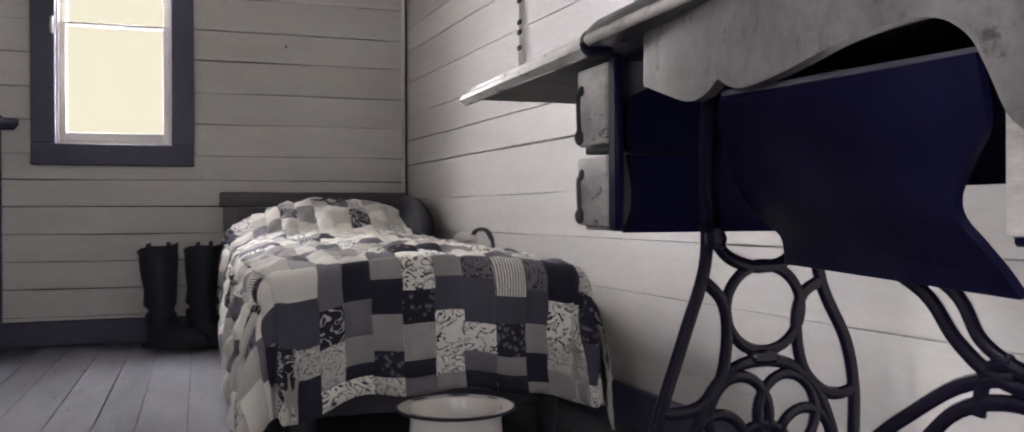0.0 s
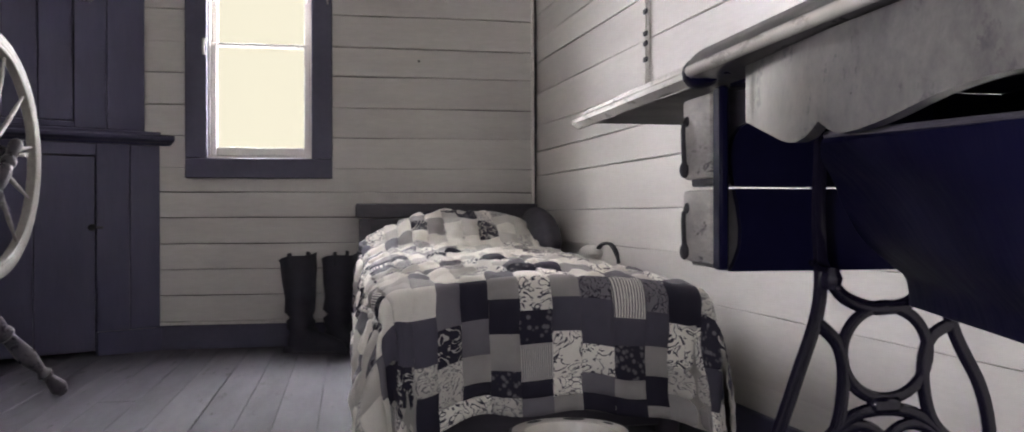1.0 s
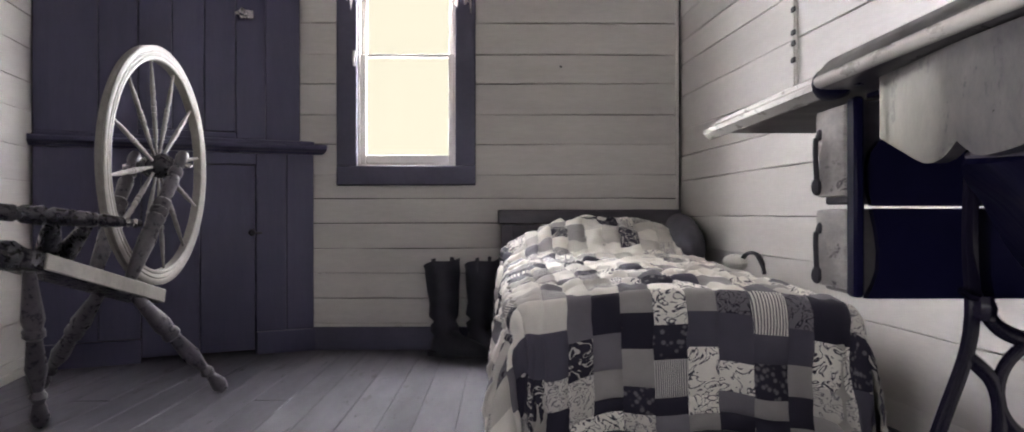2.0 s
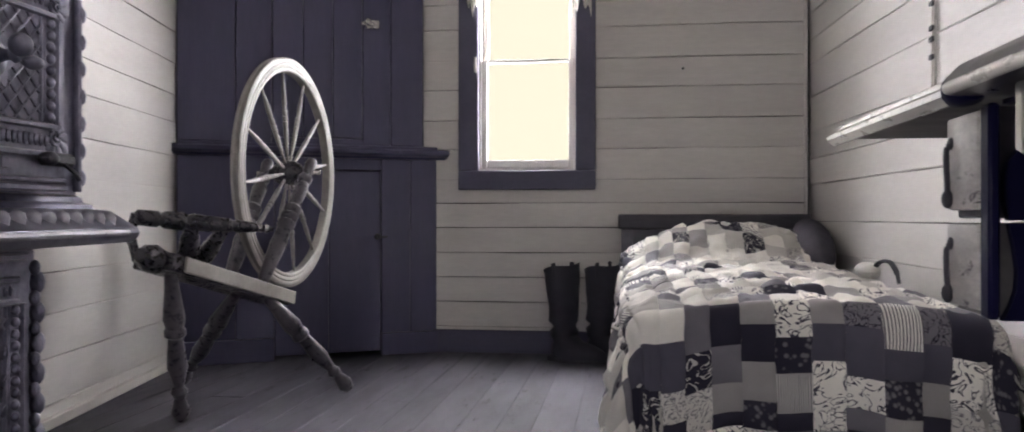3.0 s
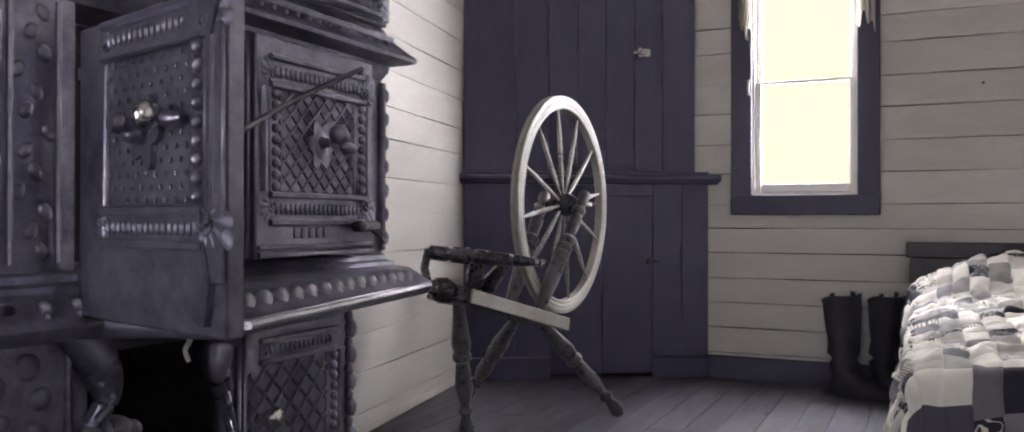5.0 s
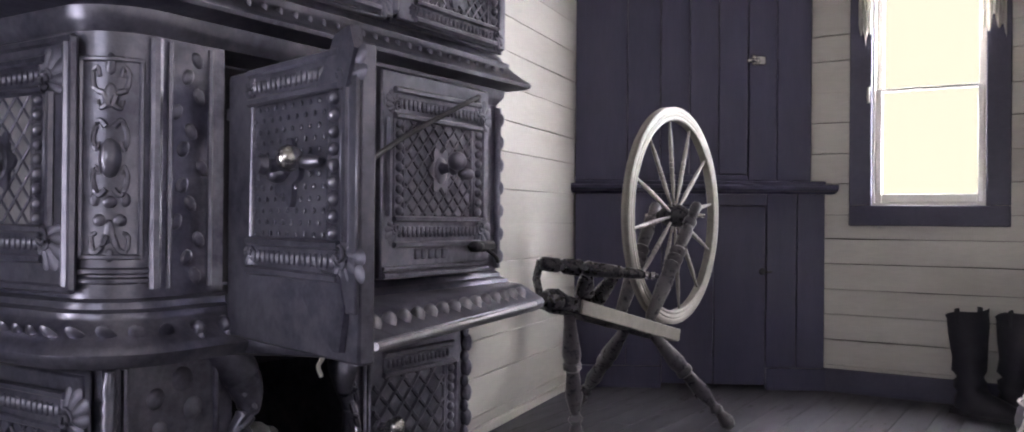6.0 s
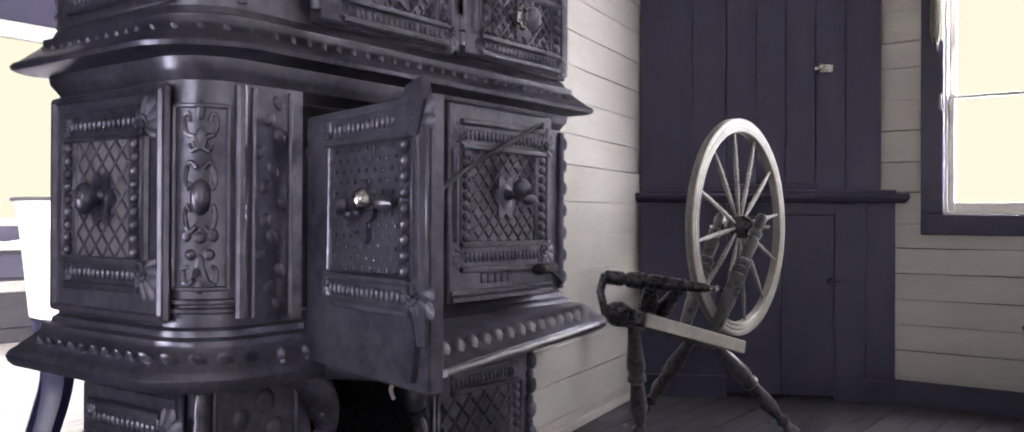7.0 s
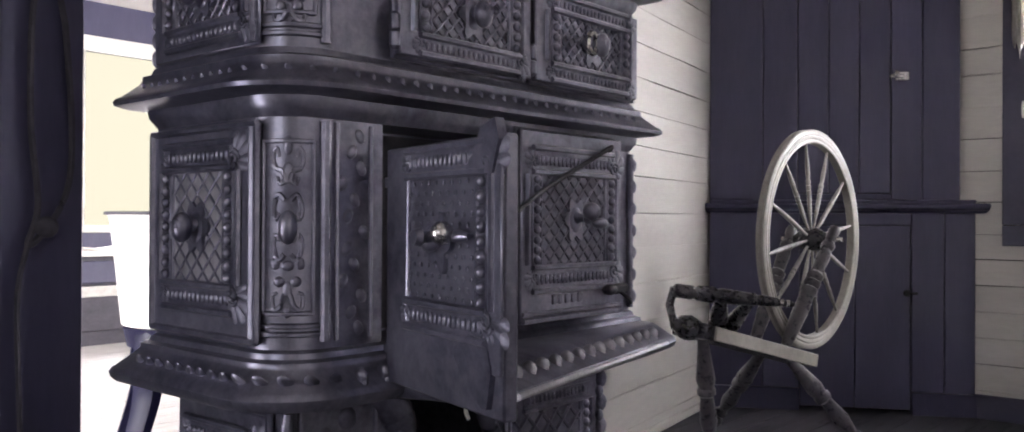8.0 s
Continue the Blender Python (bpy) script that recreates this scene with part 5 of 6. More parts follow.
def ornate(parent, m, w, h, lattice=True, knob="double", left_beads=True, plate=True, bars=False, mat=IRON, bottom=0.0, gap=0.0235, fat=0.0125, scrolls=True, rubbed=False, lay=None):
    """Panelled casting on a plate w by h: reeded rolls above and below, beads beside a lattice, scrolls at the corners. Local -y faces out."""
    if plate:
        part("plate", boxes(0, w, -0.014, 0, 0, h, 0.003), mat, parent, m=m)
    face = -0.014
    k0 = bottom
    hh = h - k0
    vb, vt = k0 + 0.125 * hh, k0 + 0.885 * hh
    ul, ur = 0.155 * w, 0.845 * w
    if lay:
        ul, ur, vb, vt = lay
    rr = min(fat, 0.05 * h)
    for v in (vb, vt):
        bm = bmesh.new()
        tube(bm, [(ul - 0.01, face - 0.004, v - 1.75 * rr), (ur + 0.01, face - 0.004, v - 1.75 * rr)], 0.0055, 6)
        tube(bm, [(ul - 0.01, face - 0.004, v + 1.75 * rr), (ur + 0.01, face - 0.004, v + 1.75 * rr)], 0.0055, 6)
        box(bm, ul - 0.008, ur + 0.008, face - 0.002, face + 0.001, v - 1.5 * rr, v + 1.5 * rr)
        n = max(6, int((ur - ul) / 0.0122))
        for i in range(n):
            blob(bm, (ul + (ur - ul) * (i + 0.5) / n, face - 0.002, v), rr * 0.66, 0.62, 0.75, 1.25, 6, 6)
        part("reeded_band", bm, mat, parent, m=m)
    v0, v1 = vb + 2.1 * rr, vt - 2.1 * rr
    nb = max(4, int((v1 - v0) / 0.0178))
    for side, u in (("l", ul), ("r", ur)):
        if side == "l" and not left_beads:
            continue
        bm = bmesh.new()
        box(bm, u - 0.011, u + 0.011, face - 0.004, face + 0.001, v0, v1, 0.002)
        d = 1 if side == "r" else -1
        tube(bm, [(u + d * 0.022, face - 0.002, v0), (u + d * 0.022, face - 0.002, v1)], 0.006, 6)
        tube(bm, [(u - d * 0.016, face - 0.001, v0), (u - d * 0.016, face - 0.001, v1)], 0.004, 6)
        part("bead_strip", bm, mat, parent, m=m)
        for i in range(nb):
            bm = bmesh.new()
            blob(bm, (u, face - 0.006, v0 + (v1 - v0) * (i + 0.5) / nb), 0.0080, 1, 0.9, 1, 10, 7)
            part("bead", bm, mat, parent, m=m)
    for su, u in ((-1, ul - 0.004), (1, ur + 0.004)) if scrolls else ():
        for sv, v in ((-1, vb), (1, vt)):
            part("corner_scroll", scroll((u + su * (0.016 if su > 0 else 0.004), face, v), (0.056 if su > 0 else 0.036) * (1 if h > 0.25 else 0.72), su, sv), IRON_DULL, parent, m=m)
    bm = bmesh.new()
    a0, a1 = ul + 0.02 if left_beads else (ul if lay else 0.03 * w), ur - 0.02
    wire = 0.0024 if gap < 0.04 else 0.0042
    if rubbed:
        part("backing", boxes(a0, a1, face - 0.0012, face + 0.001, v0, v1), IRON_WORN_LIT, parent, "rubbed bright lattice ground", smooth=False, m=m)
    if lattice:
        span = (a1 - a0) + (v1 - v0)
        for s in range(1, int(span / gap) + 1):
            c = s * gap
            p, q = max(0, c - (v1 - v0)), min(c, a1 - a0)
            if q - p > 0.006:
                tube(bm, [(a0 + p, face - 0.0015, v0 + c - p), (a0 + q, face - 0.0015, v0 + c - q)], wire, 5)
                tube(bm, [(a0 + p, face - 0.0015, v1 - c + p), (a0 + q, face - 0.0015, v1 - c + q)], wire, 5)
    else:
        for i in range(9):
            for j in range(12):
                blob(bm, (a0 + (a1 - a0) * (i + 0.5 * (j % 2)) / 8.6, face, v0 + (v1 - v0) * (j + 0.5) / 12), 0.0038, 1, 0.6, 1, 6, 4)
    part("lattice", bm, mat, parent, m=m)
    cu, cv = (a0 + a1) / 2, (v0 + v1) / 2
    if knob:
        if lattice:
            bm = slab(bmesh.new(), [(cu + (0.030 + 0.006 * math.cos(6 * a)) * math.cos(a), cv + 1.25 * (0.030 + 0.006 * math.cos(6 * a)) * math.sin(a)) for a in [2 * math.pi * k / 36 for k in range(36)]], face + 0.002, face - 0.006, lambda u, v, h: (u, h, v))
            part("rosette_plate", bm, mat, parent, m=m)
        bm = bmesh.new()
        blob(bm, (cu, face, cv), 0.024 if lattice else 0.015, 1.0, 0.45, 1.25, 14, 8)
        lathe(bm, (cu, face - 0.005, cv + 0.004), (cu, face - 0.042, cv + 0.004), [(0, 0.014), (0.3, 0.009), (0.6, 0.008), (0.75, 0.013), (1, 0.010)], 12)
        part("rosette", bm, mat, parent, m=m)
        bm = bmesh.new()
        if knob == "ball":
            blob(bm, (cu + 0.048, face - 0.026, cv + 0.010), 0.0155, 1, 1, 1, 16, 10)
        elif knob == "double":
            blob(bm, (cu - 0.006, face - 0.046, cv + 0.016), 0.017, 1, 1, 1, 14, 9)
            blob(bm, (cu + 0.016, face - 0.050, cv - 0.006), 0.013, 1.5, 1, 0.8, 12, 8)
        else:
            blob(bm, (cu, face - 0.028, cv), 0.017, 1, 0.9, 1.4, 14, 9)
        part("knob", bm, NICKEL if knob == "ball" else mat, parent, "worn bright knob" if knob == "ball" else "", m=m)
    if bars:
        for i, wd in enumerate((0.016, 0.010, 0.014, 0.016, 0.016)):
            part("raised_bar", boxes(0.28 * w + i * 0.0195, 0.28 * w + i * 0.0195 + wd, face - 0.004, face + 0.001, 0.031, 0.049, 0.0015), IRON, parent, "plain raised bar", m=m)


front_m = lambda y, z, out=0.0: Matrix.Translation((SX1 + out, y, z)) @ pose(0, 0, 0, 0, 0, 90)
side_m = lambda x, z, out=0.0: Matrix.Translation((x, SY0 - out, z))

# closed oven door with a name plate
oven = part("oven_door", boxes(0, 0.318, -0.020, 0.0, 0, 0.355, 0.004), IRON, stove, "closed lattice-panelled oven door", m=front_m(1.142, 0.667, 0.001))
om = front_m(1.142, 0.667, 0.021)
ornate(oven, om, 0.318, 0.350, bottom=0.075, bars=True, lay=(0.039, 0.273, 0.079, 0.296), gap=0.030)
bm = bmesh.new()
for v, t in ((0.006, 0.006), (0.018, 0.004)):
    tube(bm, [(0.004, -0.016, v), (0.314, -0.016, v)], t, 6)
part("moulding", bm, IRON, oven, m=om)
# catch at the foot of the oven door
bm = bmesh.new()
box(bm, 0.25, 0.32, -0.034, -0.012, 0.040, 0.060, 0.005)
blob(bm, (0.255, -0.03, 0.050), 0.014, 1.4, 1, 0.8)
tube(bm, smooth_path([(0.29, -0.03, 0.045), (0.312, -0.036, 0.03), (0.325, -0.034, 0.02)]), 0.004, 6)
part("catch", bm, IRON_DARK, oven, "dark door catch", m=om)

# open fire door, swung out past square
odm = Matrix.Translation((-0.605, 0.843, 0.610)) @ pose(0, 0, 0, 0, 0, math.degrees(math.atan2(-0.088, 0.305)))
od = part("fire_door", boxes(0, 0.330, -0.016, 0.005, 0, 0.348, 0.003), IRON, stove, "open cast door with a bright knob", m=odm)
om2 = odm @ Matrix.Translation((0, -0.004, 0))
ornate(od, om2, 0.330, 0.348, lattice=False, knob="ball", left_beads=False, bottom=0.070, plate=False, lay=(0.085, 0.288, 0.110, 0.322), fat=0.0105)
part("left_rail", tube(bmesh.new(), [(0.078, -0.018, 0.10), (0.078, -0.016, 0.33)], 0.0045, 8), IRON, od, m=odm)
bm = bmesh.new()
slab(bm, [(0.176 + (0.026 + 0.007 * math.cos(5 * a)) * math.cos(a), 0.212 + 1.3 * (0.026 + 0.007 * math.cos(5 * a)) * math.sin(a)) for a in [2 * math.pi * k / 40 for k in range(40)]], -0.014, -0.023, lambda u, v, h: (u, h, v))
blob(bm, (0.166, -0.030, 0.212), 0.014, 1.3, 0.9, 0.9, 12, 8)
lathe(bm, (0.21, -0.034, 0.222), (0.262, -0.026, 0.222), [(0, 0.008), (0.3, 0.006), (0.6, 0.009), (0.8, 0.007), (1, 0.004)], 10)
part("bracket", bm, IRON, od, "dark knob bracket", m=odm)
part("edge_plate", boxes(0.298, 0.3315, -0.022, -0.0165, 0.055, 0.325, 0.002), IRON, od, m=odm)
for zc in (0.045, 0.300):
    bm = bmesh.new()
    lathe(bm, (-0.006, 0.004, zc - 0.03), (-0.006, 0.004, zc + 0.03), [(0, 0.005), (0.1, 0.010), (0.45, 0.010), (0.5, 0.006), (0.55, 0.010), (0.9, 0.010), (1, 0.005)], 10)
    box(bm, -0.035, 0.02, -0.004, 0.008, zc - 0.008, zc + 0.008, 0.002)
    part("hinge", bm, IRON, od, m=odm)
bm = bmesh.new()
slab(bm, [(0.245, 0.300), (0.268, 0.325), (0.290, 0.358), (0.322, 0.366), (0.331, 0.340), (0.315, 0.300)], -0.026, -0.013, lambda u, v, h: (u, h, v))
part("corner_leaf", bm, IRON, od, "pointed leaf finial", m=odm)
bm = bmesh.new()
slab(bm, [(0.215, 0.075), (0.245, 0.04), (0.29, 0.012), (0.302, 0.012), (0.312, 0.06), (0.300, 0.095), (0.26, 0.10)], -0.024, -0.012, lambda u, v, h: (u, h, v))
part("corner_leaf", bm, IRON, od, "pointed leaf scroll", m=odm)
# stay rod from the open door's edge to the top of the oven door
bm = bmesh.new()
tube(bm, smooth_path([odm @ Vector((0.16, 0.006, 0.140)), Vector((-0.587, 1.117, 0.876)), Vector((-0.596, 1.385, 0.992)), Vector((-0.606, 1.402, 0.990))]), 0.0045, 7)
part("stay_rod", bm, IRON_DARK, stove, "thin dark stay rod")

# beading down the corners of the upper tiers
def bead_row(places, r, parent, sx=0.9, sy=0.9, sz=1.3):
    for c in places:
        bm = bmesh.new()
        blob(bm, c, r, sx, sy, sz, 8, 6)
        part("corner_bead", bm, IRON, parent)


for z0, z1 in ((0.67, 0.995), (1.105, 1.285)):
    bm = bmesh.new()
    lathe(bm, (SX1 + 0.004, 1.540, z0), (SX1 + 0.004, 1.540, z1), [(0, 0.007), (1, 0.007)], 8)
    edge = part("corner_rod", bm, IRON, stove)
    n = int((z1 - z0) / 0.045)
    zs = [z0 + (z1 - z0) * (i + 0.5) / n for i in range(n)]
    bead_row([(SX1 + 0.004, 1.546, z) for z in zs], 0.012, edge)
    bead_row([(SX1 - 0.16, 1.548, z + 0.01) for z in zs], 0.016, edge, 0.9, 0.7, 1.2)
    bead_row([(SX0, SY0 + 0.012, z0 + 0.015 + 0.03 * i) for i in range(int((z1 - z0) / 0.03))], 0.013, edge, 0.8, 1.0, 1.25)

# side panels
sp = part("side_panel", boxes(0, 0.300, -0.006, 0.0, 0, 0.318, 0.003), IRON, stove, "side panel with lattice and scrolls", m=side_m(-0.998, 0.672, 0.001))
spm = side_m(-0.975, 0.712, -0.007)
ornate(sp, spm, 0.262, 0.262, knob="boss", rubbed=True, lay=(0.028, 0.208, 0.020, 0.236), gap=0.034, fat=0.011)
frame_bm = bmesh.new()
for a, b in (((-1.0, 0.676), (-0.700, 0.676)), ((-1.0, 0.99), (-0.700, 0.99)), ((-0.700, 0.676), (-0.700, 0.99)), ((-1.0, 0.676), (-1.0, 0.99))):
    tube(frame_bm, [(a[0], SY0 - 0.007, a[1]), (b[0], SY0 - 0.007, b[1])], 0.006, 6)
part("frame", frame_bm, IRON, sp)
sp2 = part("side_panel", boxes(0, 0.300, -0.006, 0.0, 0, 0.180, 0.003), IRON, stove, "upper side panel with scrolls", m=side_m(-0.998, 1.104, 0.001))
ornate(sp2, side_m(-0.985, 1.115, -0.007), 0.28, 0.168, knob="boss")

# rounded corner columns with relief
def on_column(ang, z, out=0.0):
    a = radians(ang)
    r = SR + out
    return Vector((SX1 - SR + r * math.sin(a), SY0 + SR - r * math.cos(a), z))


for z0, z1, h in ((0.672, 0.995, 1.0), (1.105, 1.285, 0.55)):
    col = part("corner_pilaster", tube(bmesh.new(), [on_column(6, z0 + 0.004, 0.004), on_column(6, z1, 0.004)], 0.008, 8), IRON, stove, "rounded corner with leaf relief")
    part("fillet", tube(bmesh.new(), [on_column(84, z0 + 0.004, 0.004), on_column(84, z1, 0.004)], 0.008, 8), IRON, col)
    lo, hi = z0 + 0.045, z1 - 0.03
    bm = bmesh.new()
    for z in (lo, hi):
        tube(bm, [on_column(a, z, 0.001) for a in range(18, 73, 6)], 0.0035, 6)
    for a in (18, 72):
        tube(bm, [on_column(a, lo, 0.001), on_column(a, hi, 0.001)], 0.0035, 6)
    for z in (lo - 0.018, lo - 0.030):
        tube(bm, [on_column(a, z, 0.001) for a in range(6, 85, 6)], 0.0045, 6)
    part("frame", bm, IRON, col)
    zc = (lo + hi) / 2

    def flat(ang, z, r, tall, deep=0.45):
        leaf = blob(bmesh.new(), on_column(ang, z, 0.0), r, deep, 1, tall, 10, 7, Matrix.Rotation(radians(ang - 90), 4, "Z"))
        part("relief_leaf", leaf, IRON, col)

    def curl(pts, r0):
        path = smooth_path([on_column(45 + 11 * u, zc + 0.13 * h * v, 0.001) for u, v in pts], 5)
        part("relief_curl", tube(bmesh.new(), path, lambda q: r0 * (1 - 0.45 * q), 6), IRON, col)

    flat(45, zc, 0.014, 1.8 * (0.6 + 0.4 * h), 0.9)
    for e in (-1, 1):
        for s_ in (-1, 1):
            curl([(0.3 * e, 0.30 * s_), (0.9 * e, 0.36 * s_), (1.35 * e, 0.20 * s_), (1.1 * e, 0.08 * s_), (0.85 * e, 0.16 * s_)], 0.0042)
        curl([(0.15 * e, 0.50), (0.5 * e, 0.62), (1.2 * e, 0.66), (1.45 * e, 0.80), (1.05 * e, 0.88), (0.85 * e, 0.78)], 0.0045)
        curl([(0.2 * e, 0.52), (0.75 * e, 0.48), (1.0 * e, 0.56)], 0.0040)
        curl([(0.2 * e, -0.74), (0.7 * e, -0.88), (1.3 * e, -0.90), (1.45 * e, -0.76), (1.0 * e, -0.72)], 0.0045)
        flat(45 + 9 * e, zc - 0.078 * h, 0.008, 1.0, 0.6)
        flat(45 + 13 * e, zc - 0.052 * h, 0.007, 1.3, 0.35)
    flat(45, zc + 0.118 * h, 0.0065, 2.2 * h)
    flat(45, zc + 0.078 * h, 0.0085, 1.9 * h, 0.4)
    flat(45, zc - 0.092 * h, 0.0065, 2.4 * h, 0.4)
    flat(45, zc - 0.122 * h, 0.0055, 1.6 * h)
    flat(45, zc - 0.055 * h, 0.009, 0.9, 0.4)

# strip between the corner and the open door
bm = bmesh.new()
for k in range(13):
    z, y = 0.690 + 0.024 * k, 0.792 + 0.010 * math.sin(k * 1.3)
    blob(bm, (SX1, y + 0.012 * (-1) ** k, z), 0.009, 0.5, 1.0, 1.3, 8, 6, pose(0, 0, 0, 35 * (-1) ** k, 0, 0))
for y in (0.762, 0.826):
    tube(bm, [(SX1 + 0.001, y, 0.675), (SX1 + 0.001, y, 0.995)], 0.004, 6)
part("leaf_relief", bm, IRON, stove)
# linings near black: the chamber's soot and its shade share this colour
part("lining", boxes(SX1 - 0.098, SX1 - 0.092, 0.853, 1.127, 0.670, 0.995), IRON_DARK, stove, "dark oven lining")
part("lining", boxes(SX1 - 0.099, SX1 + 0.004, 1.128, 1.1345, 0.668, 0.997), IRON_DARK, stove, "near-black side lining, soot and shade in its colour")

# upper doors of the front
for y, w, k in ((0.860, 0.320, ""), (1.192, 0.338, "double")):
    d = part("warming_door", boxes(0, w, -0.012, 0.0, 0, 0.180, 0.003), IRON, stove, "low lattice-panelled upper door", m=front_m(y, 1.104, 0.001))
    ornate(d, front_m(y, 1.108, 0.013), w, 0.172, knob="boss", lattice=True)
    bm = bmesh.new()
    lathe(bm, (SX1 + 0.02, y - 0.004, 1.115), (SX1 + 0.02, y - 0.004, 1.175), [(0, 0.004), (0.1, 0.009), (0.45, 0.009), (0.5, 0.005), (0.55, 0.009), (0.9, 0.009), (1, 0.004)], 10)
    part("hinge", bm, IRON, d)
bm = bmesh.new()
tube(bm, [(SX1 + 0.05, 1.335 + 0.014 * math.cos(2 * math.pi * k / 20), 1.195 + 0.020 * math.sin(2 * math.pi * k / 20)) for k in range(20)], 0.006, 6, closed=True)
part("draught_ring", bm, NICKEL, stove, "bright ring on the upper door")

# lower tier: piers, recess, lattice panel
LX0, LX1, LY0, LY1 = -0.965, -0.685, 0.70, 1.495
lower = part("lower_body", boxes(LX0, LX1, LY0, 0.908, 0.07, 0.5775, 0.006), IRON, stove, "lower tier with a deep recess, shade in its dark plates")
part("pier", boxes(LX0, LX1, 1.165, LY1, 0.07, 0.5775, 0.006), IRON, lower)
# inner plates near black: the shade of the recess is in their colour
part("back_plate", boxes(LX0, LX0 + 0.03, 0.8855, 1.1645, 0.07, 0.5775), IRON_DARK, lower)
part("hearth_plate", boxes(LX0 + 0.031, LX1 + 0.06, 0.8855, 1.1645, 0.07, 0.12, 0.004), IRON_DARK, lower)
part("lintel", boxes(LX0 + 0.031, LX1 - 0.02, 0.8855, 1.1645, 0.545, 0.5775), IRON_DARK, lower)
lp = part("lower_panel", boxes(0, 0.285, -0.010, 0.0, 0, 0.44, 0.004), IRON, stove, "lower lattice panel", m=Matrix.Translation((LX1 + 0.001, 1.18, 0.13)) @ pose(0, 0, 0, 0, 0, 90))
ornate(lp, Matrix.Translation((LX1 + 0.003, 1.185, 0.14)) @ pose(0, 0, 0, 0, 0, 90), 0.27, 0.42, knob="", gap=0.044, left_beads=False, fat=0.010, scrolls=False)
bm = bmesh.new()
lathe(bm, (LX1 + 0.012, 1.215, 0.405), (LX1 + 0.050, 1.212, 0.408), [(0, 0.012), (0.3, 0.007), (0.6, 0.007), (0.75, 0.014), (1, 0.011)], 12)
blob(bm, (LX1 + 0.056, 1.212, 0.410), 0.017, 0.8, 1.0, 1.1, 14, 9)
part("knob", bm, NICKEL, lp, "worn bright knob")
ls = part("lower_side_panel", boxes(0, 0.250, -0.010, 0.0, 0, 0.44, 0.004), IRON, stove, "lower side panel with a reeded roll", m=Matrix.Translation((-0.955, LY0 - 0.001, 0.13)))
ornate(ls, Matrix.Translation((-0.95, LY0 - 0.003, 0.14)), 0.24, 0.425, knob="", gap=0.032)
# low cast foliage between two rails on the near pier, and its hinge post at the corner
for y in (0.728, 0.872):
    part("rail", tube(bmesh.new(), [(LX1 + 0.001, y, 0.09), (LX1 + 0.001, y, 0.57)], 0.005, 8), IRON, lower)
relief = random.Random(21)
for k in range(22):
    z, e = 0.545 - 0.021 * k, (-1) ** k
    lump = blob(bmesh.new(), (LX1, 0.800 + e * relief.uniform(0.012, 0.040), z), relief.uniform(0.012, 0.020), 0.35, 1.0, relief.uniform(0.7, 1.2), 10, 6, pose(0, 0, 0, 30 * e, 0, 0))
    part("foliage", lump, IRON_DULL, lower)
bm = bmesh.new()
lathe(bm, (LX1 + 0.004, LY0 + 0.004, 0.45), (LX1 + 0.004, LY0 + 0.004, 0.57), [(0, 0.006), (0.05, 0.011), (0.22, 0.011), (0.25, 0.007), (0.30, 0.011), (0.38, 0.008), (0.46, 0.011), (0.54, 0.008), (0.62, 0.011), (0.70, 0.008), (0.78, 0.011), (1, 0.006)], 12)
part("hinge_post", bm, IRON, lower)
for y, s in ((0.893, 1), (1.158, -1)):
    bm = bmesh.new()
    tube(bm, smooth_path([(LX1 - 0.005, y - s * 0.012, 0.585), (LX1 + 0.004, y + s * 0.022, 0.535), (LX1 + 0.012, y + s * 0.030, 0.49), (LX1 + 0.004, y + s * 0.006, 0.44), (LX1 - 0.002, y - s * 0.006, 0.36), (LX1 + 0.004, y + s * 0.004, 0.24), (LX1, y, 0.10)], 8), lambda q: 0.022 + 0.009 * math.sin(q * 9 + 0.6), 12)
    part("scroll_jamb", bm, IRON, lower, "bulging scrolled jamb")
    for k in range(9):
        bm = tube(bmesh.new(), smooth_path([(LX1 + 0.008, y + s * 0.03 - s * 0.007 * k, 0.565 - 0.045 * k), (LX1 + 0.028, y + s * 0.03 - s * 0.004 * k, 0.535 - 0.045 * k), (LX1 + 0.020, y + s * 0.012 - s * 0.003 * k, 0.51 - 0.045 * k)], 4), 0.006, 6)
        part("leaf_rib", bm, IRON, lower)
bead_row([(LX0 + 0.004, LY0 + 0.012, 0.12 + 0.05 * i) for i in range(9)], 0.017, lower)
bead_row([(LX1 + 0.004, LY1 - 0.004, 0.12 + 0.05 * i) for i in range(9)], 0.015, lower)
bead_row([(LX1 + 0.010, 1.478, 0.145 + 0.05 * i) for i in range(9)], 0.010, lower)
for x in (LX0 + 0.03, LX1 - 0.03):
    for y in (LY0 + 0.03, LY1 - 0.03):
        bm = bmesh.new()
        lathe(bm, (x, y, 0), (x, y, 0.0695), [(0, 0.030), (0.2, 0.034), (0.5, 0.024), (1, 0.04)], 12)
        part("foot", bm, IRON, lower)
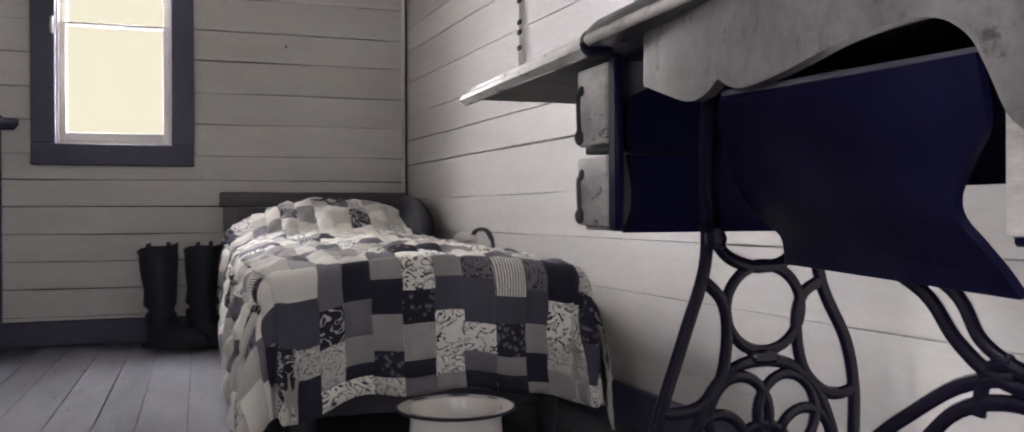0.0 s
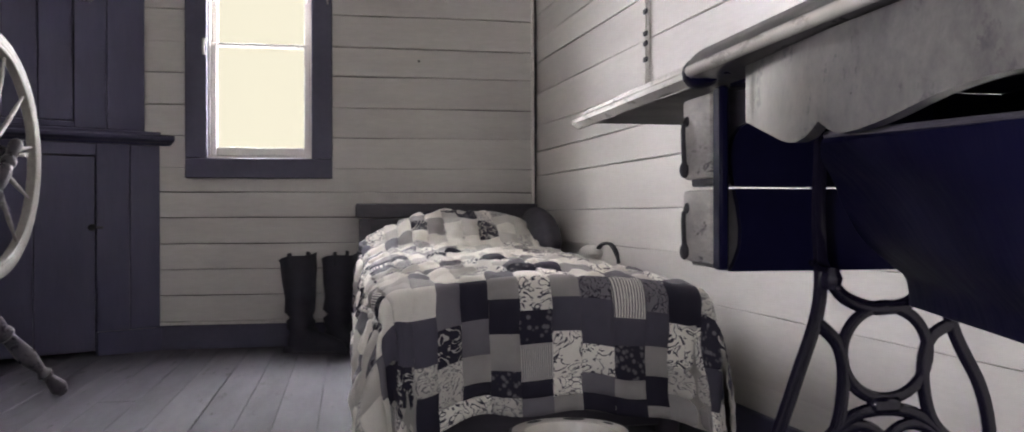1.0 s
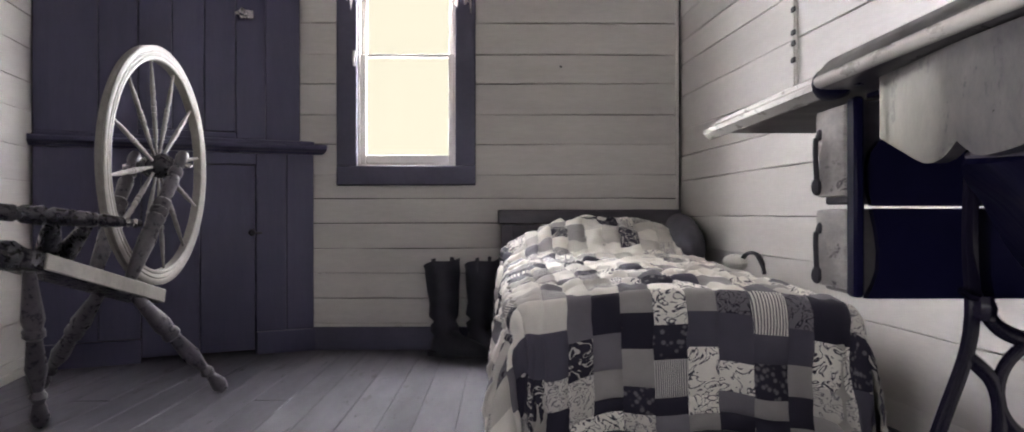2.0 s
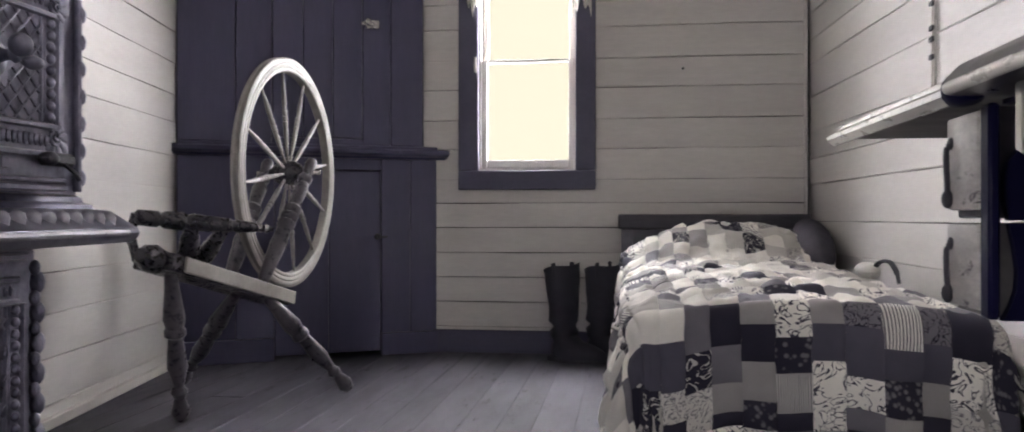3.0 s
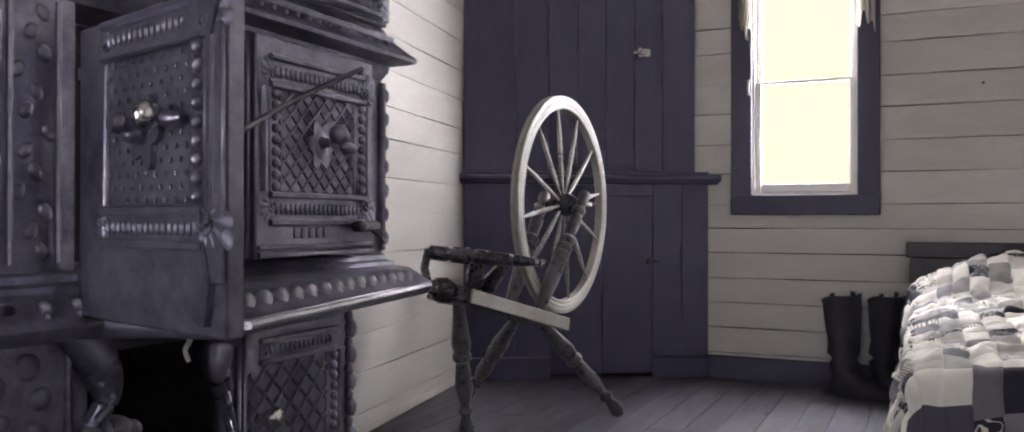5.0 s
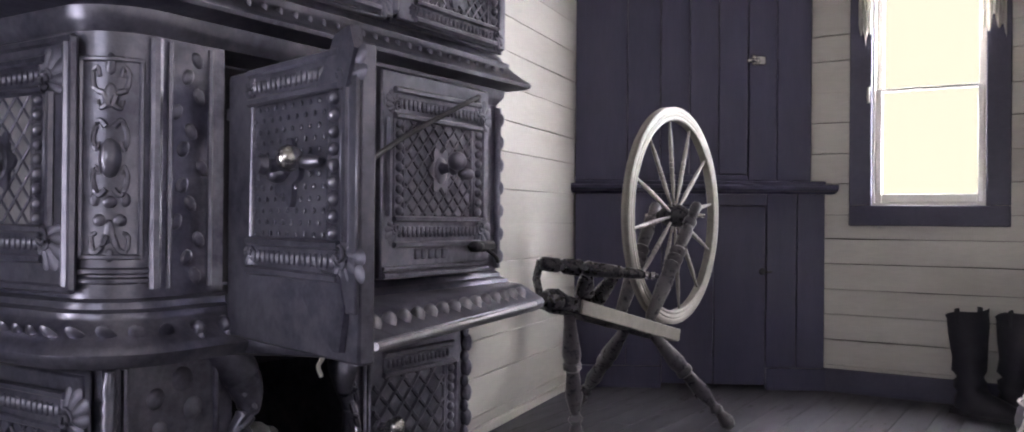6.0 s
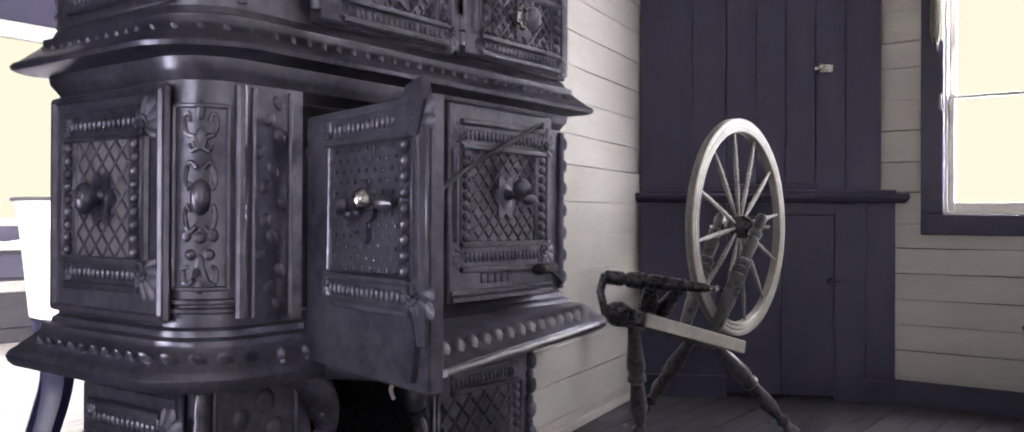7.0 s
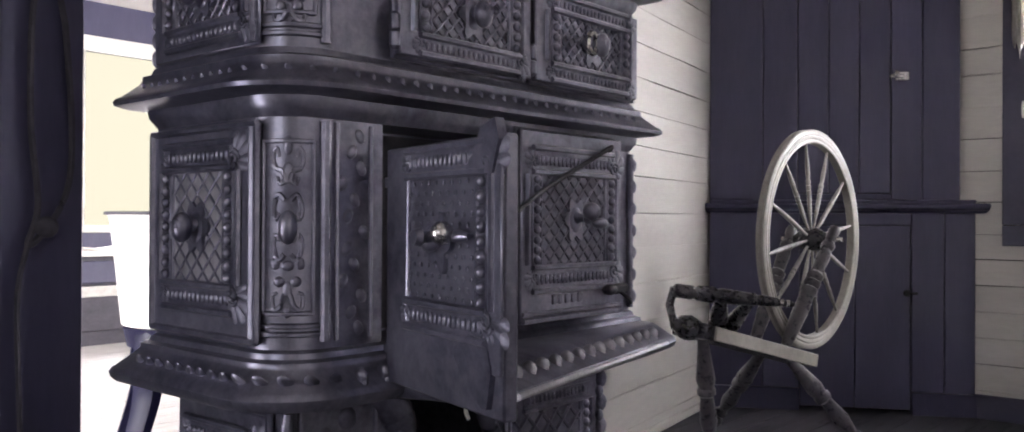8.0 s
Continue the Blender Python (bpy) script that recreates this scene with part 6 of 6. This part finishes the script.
# heap of clinker in the recess
bm = bmesh.new()
r = random.Random(5)
for i in range(90):
    x, y = r.uniform(-0.88, -0.655), r.uniform(0.905, 1.145)
    top = min(0.495, 0.485 - 0.38 * (y - 0.93)) - 0.9 * abs(x + 0.70)
    size = r.uniform(0.016, 0.036)
    z = max(0.122 + size * 0.7, top - size - r.uniform(0, 0.05) if i % 3 else r.uniform(0.14, max(0.15, top - size)))
    blob(bm, (x, y, z), size, r.uniform(0.8, 1.2), r.uniform(0.9, 1.4), r.uniform(0.6, 0.9), 8, 6)
for k in range(14):
    z = 0.13 + 0.020 * k
    blob(bm, (-0.735, 1.02, z), 0.115 - 0.0045 * k, 0.85, 1.0, 0.35, 12, 6)
tagged(part("coal_heap", bm, CINDER), "heap of grey cinders lying in the recess", "cinders", kind="stuff")

bm = bmesh.new()
tube(bm, smooth_path([(-0.545, 0.936, 0.583), (-0.540, 0.938, 0.572), (-0.544, 0.934, 0.560), (-0.539, 0.936, 0.545)]), lambda q: 0.006 - 0.002 * q, 6, 0.25, (1, 0, 0))
tagged(part("paper_scrap", bm, LACE), "torn white scrap of paper stuck under a stove shelf", "paper")

# ---- floorboards ----
floor = tagged(part("floor", boxes(-6.6, 1.75, FRONT - 0.14, 4.75, -0.15, -0.006), GAP, smooth=False), "worn bare wooden floorboards", "floor", kind="structure")


def floorboard(w, length):
    e = 0.0014
    return loft(bmesh.new(), [[(e, y, 0), (w - e, y, 0), (w, y, -e), (w, y, -0.02), (0, y, -0.02), (0, y, -e)] for y in (0, length)])


frng = random.Random(7)
shared = {}
x = -1.72
while x < RIGHT + 0.40:
    w = frng.choice((0.105, 0.118, 0.125))
    y = FRONT
    while y < BACK + 0.01:
        length = min(frng.choice((1.9, 2.6, 3.2)), BACK + 0.015 - y)
        if BACK + 0.015 - (y + length) < 0.5:
            length = BACK + 0.015 - y
        key = (w, round(length, 3))
        if key not in shared:
            ob = part("floorboard", floorboard(w - 0.0016, length - 0.002), FLOOR, floor, smooth=False)
            shared[key] = ob.data
        else:
            ob = new("floorboard", shared[key])
            ob.parent = floor
        ob.matrix_basis = Matrix.Translation((x, y, frng.uniform(-0.0015, 0.0)))
        y += length
    x += w
# same floor, but paler here: the glare is put into the boards' colour
far_boards = bmesh.new()
x = -6.2
while x < -1.75:
    box(far_boards, x, x + 0.137, FRONT, 4.6, -0.02, 0.0, 0.003)
    x += 0.14
tagged(part("far_floorboards", far_boards, OVERLIT, floor, smooth=False), kind="stuff")
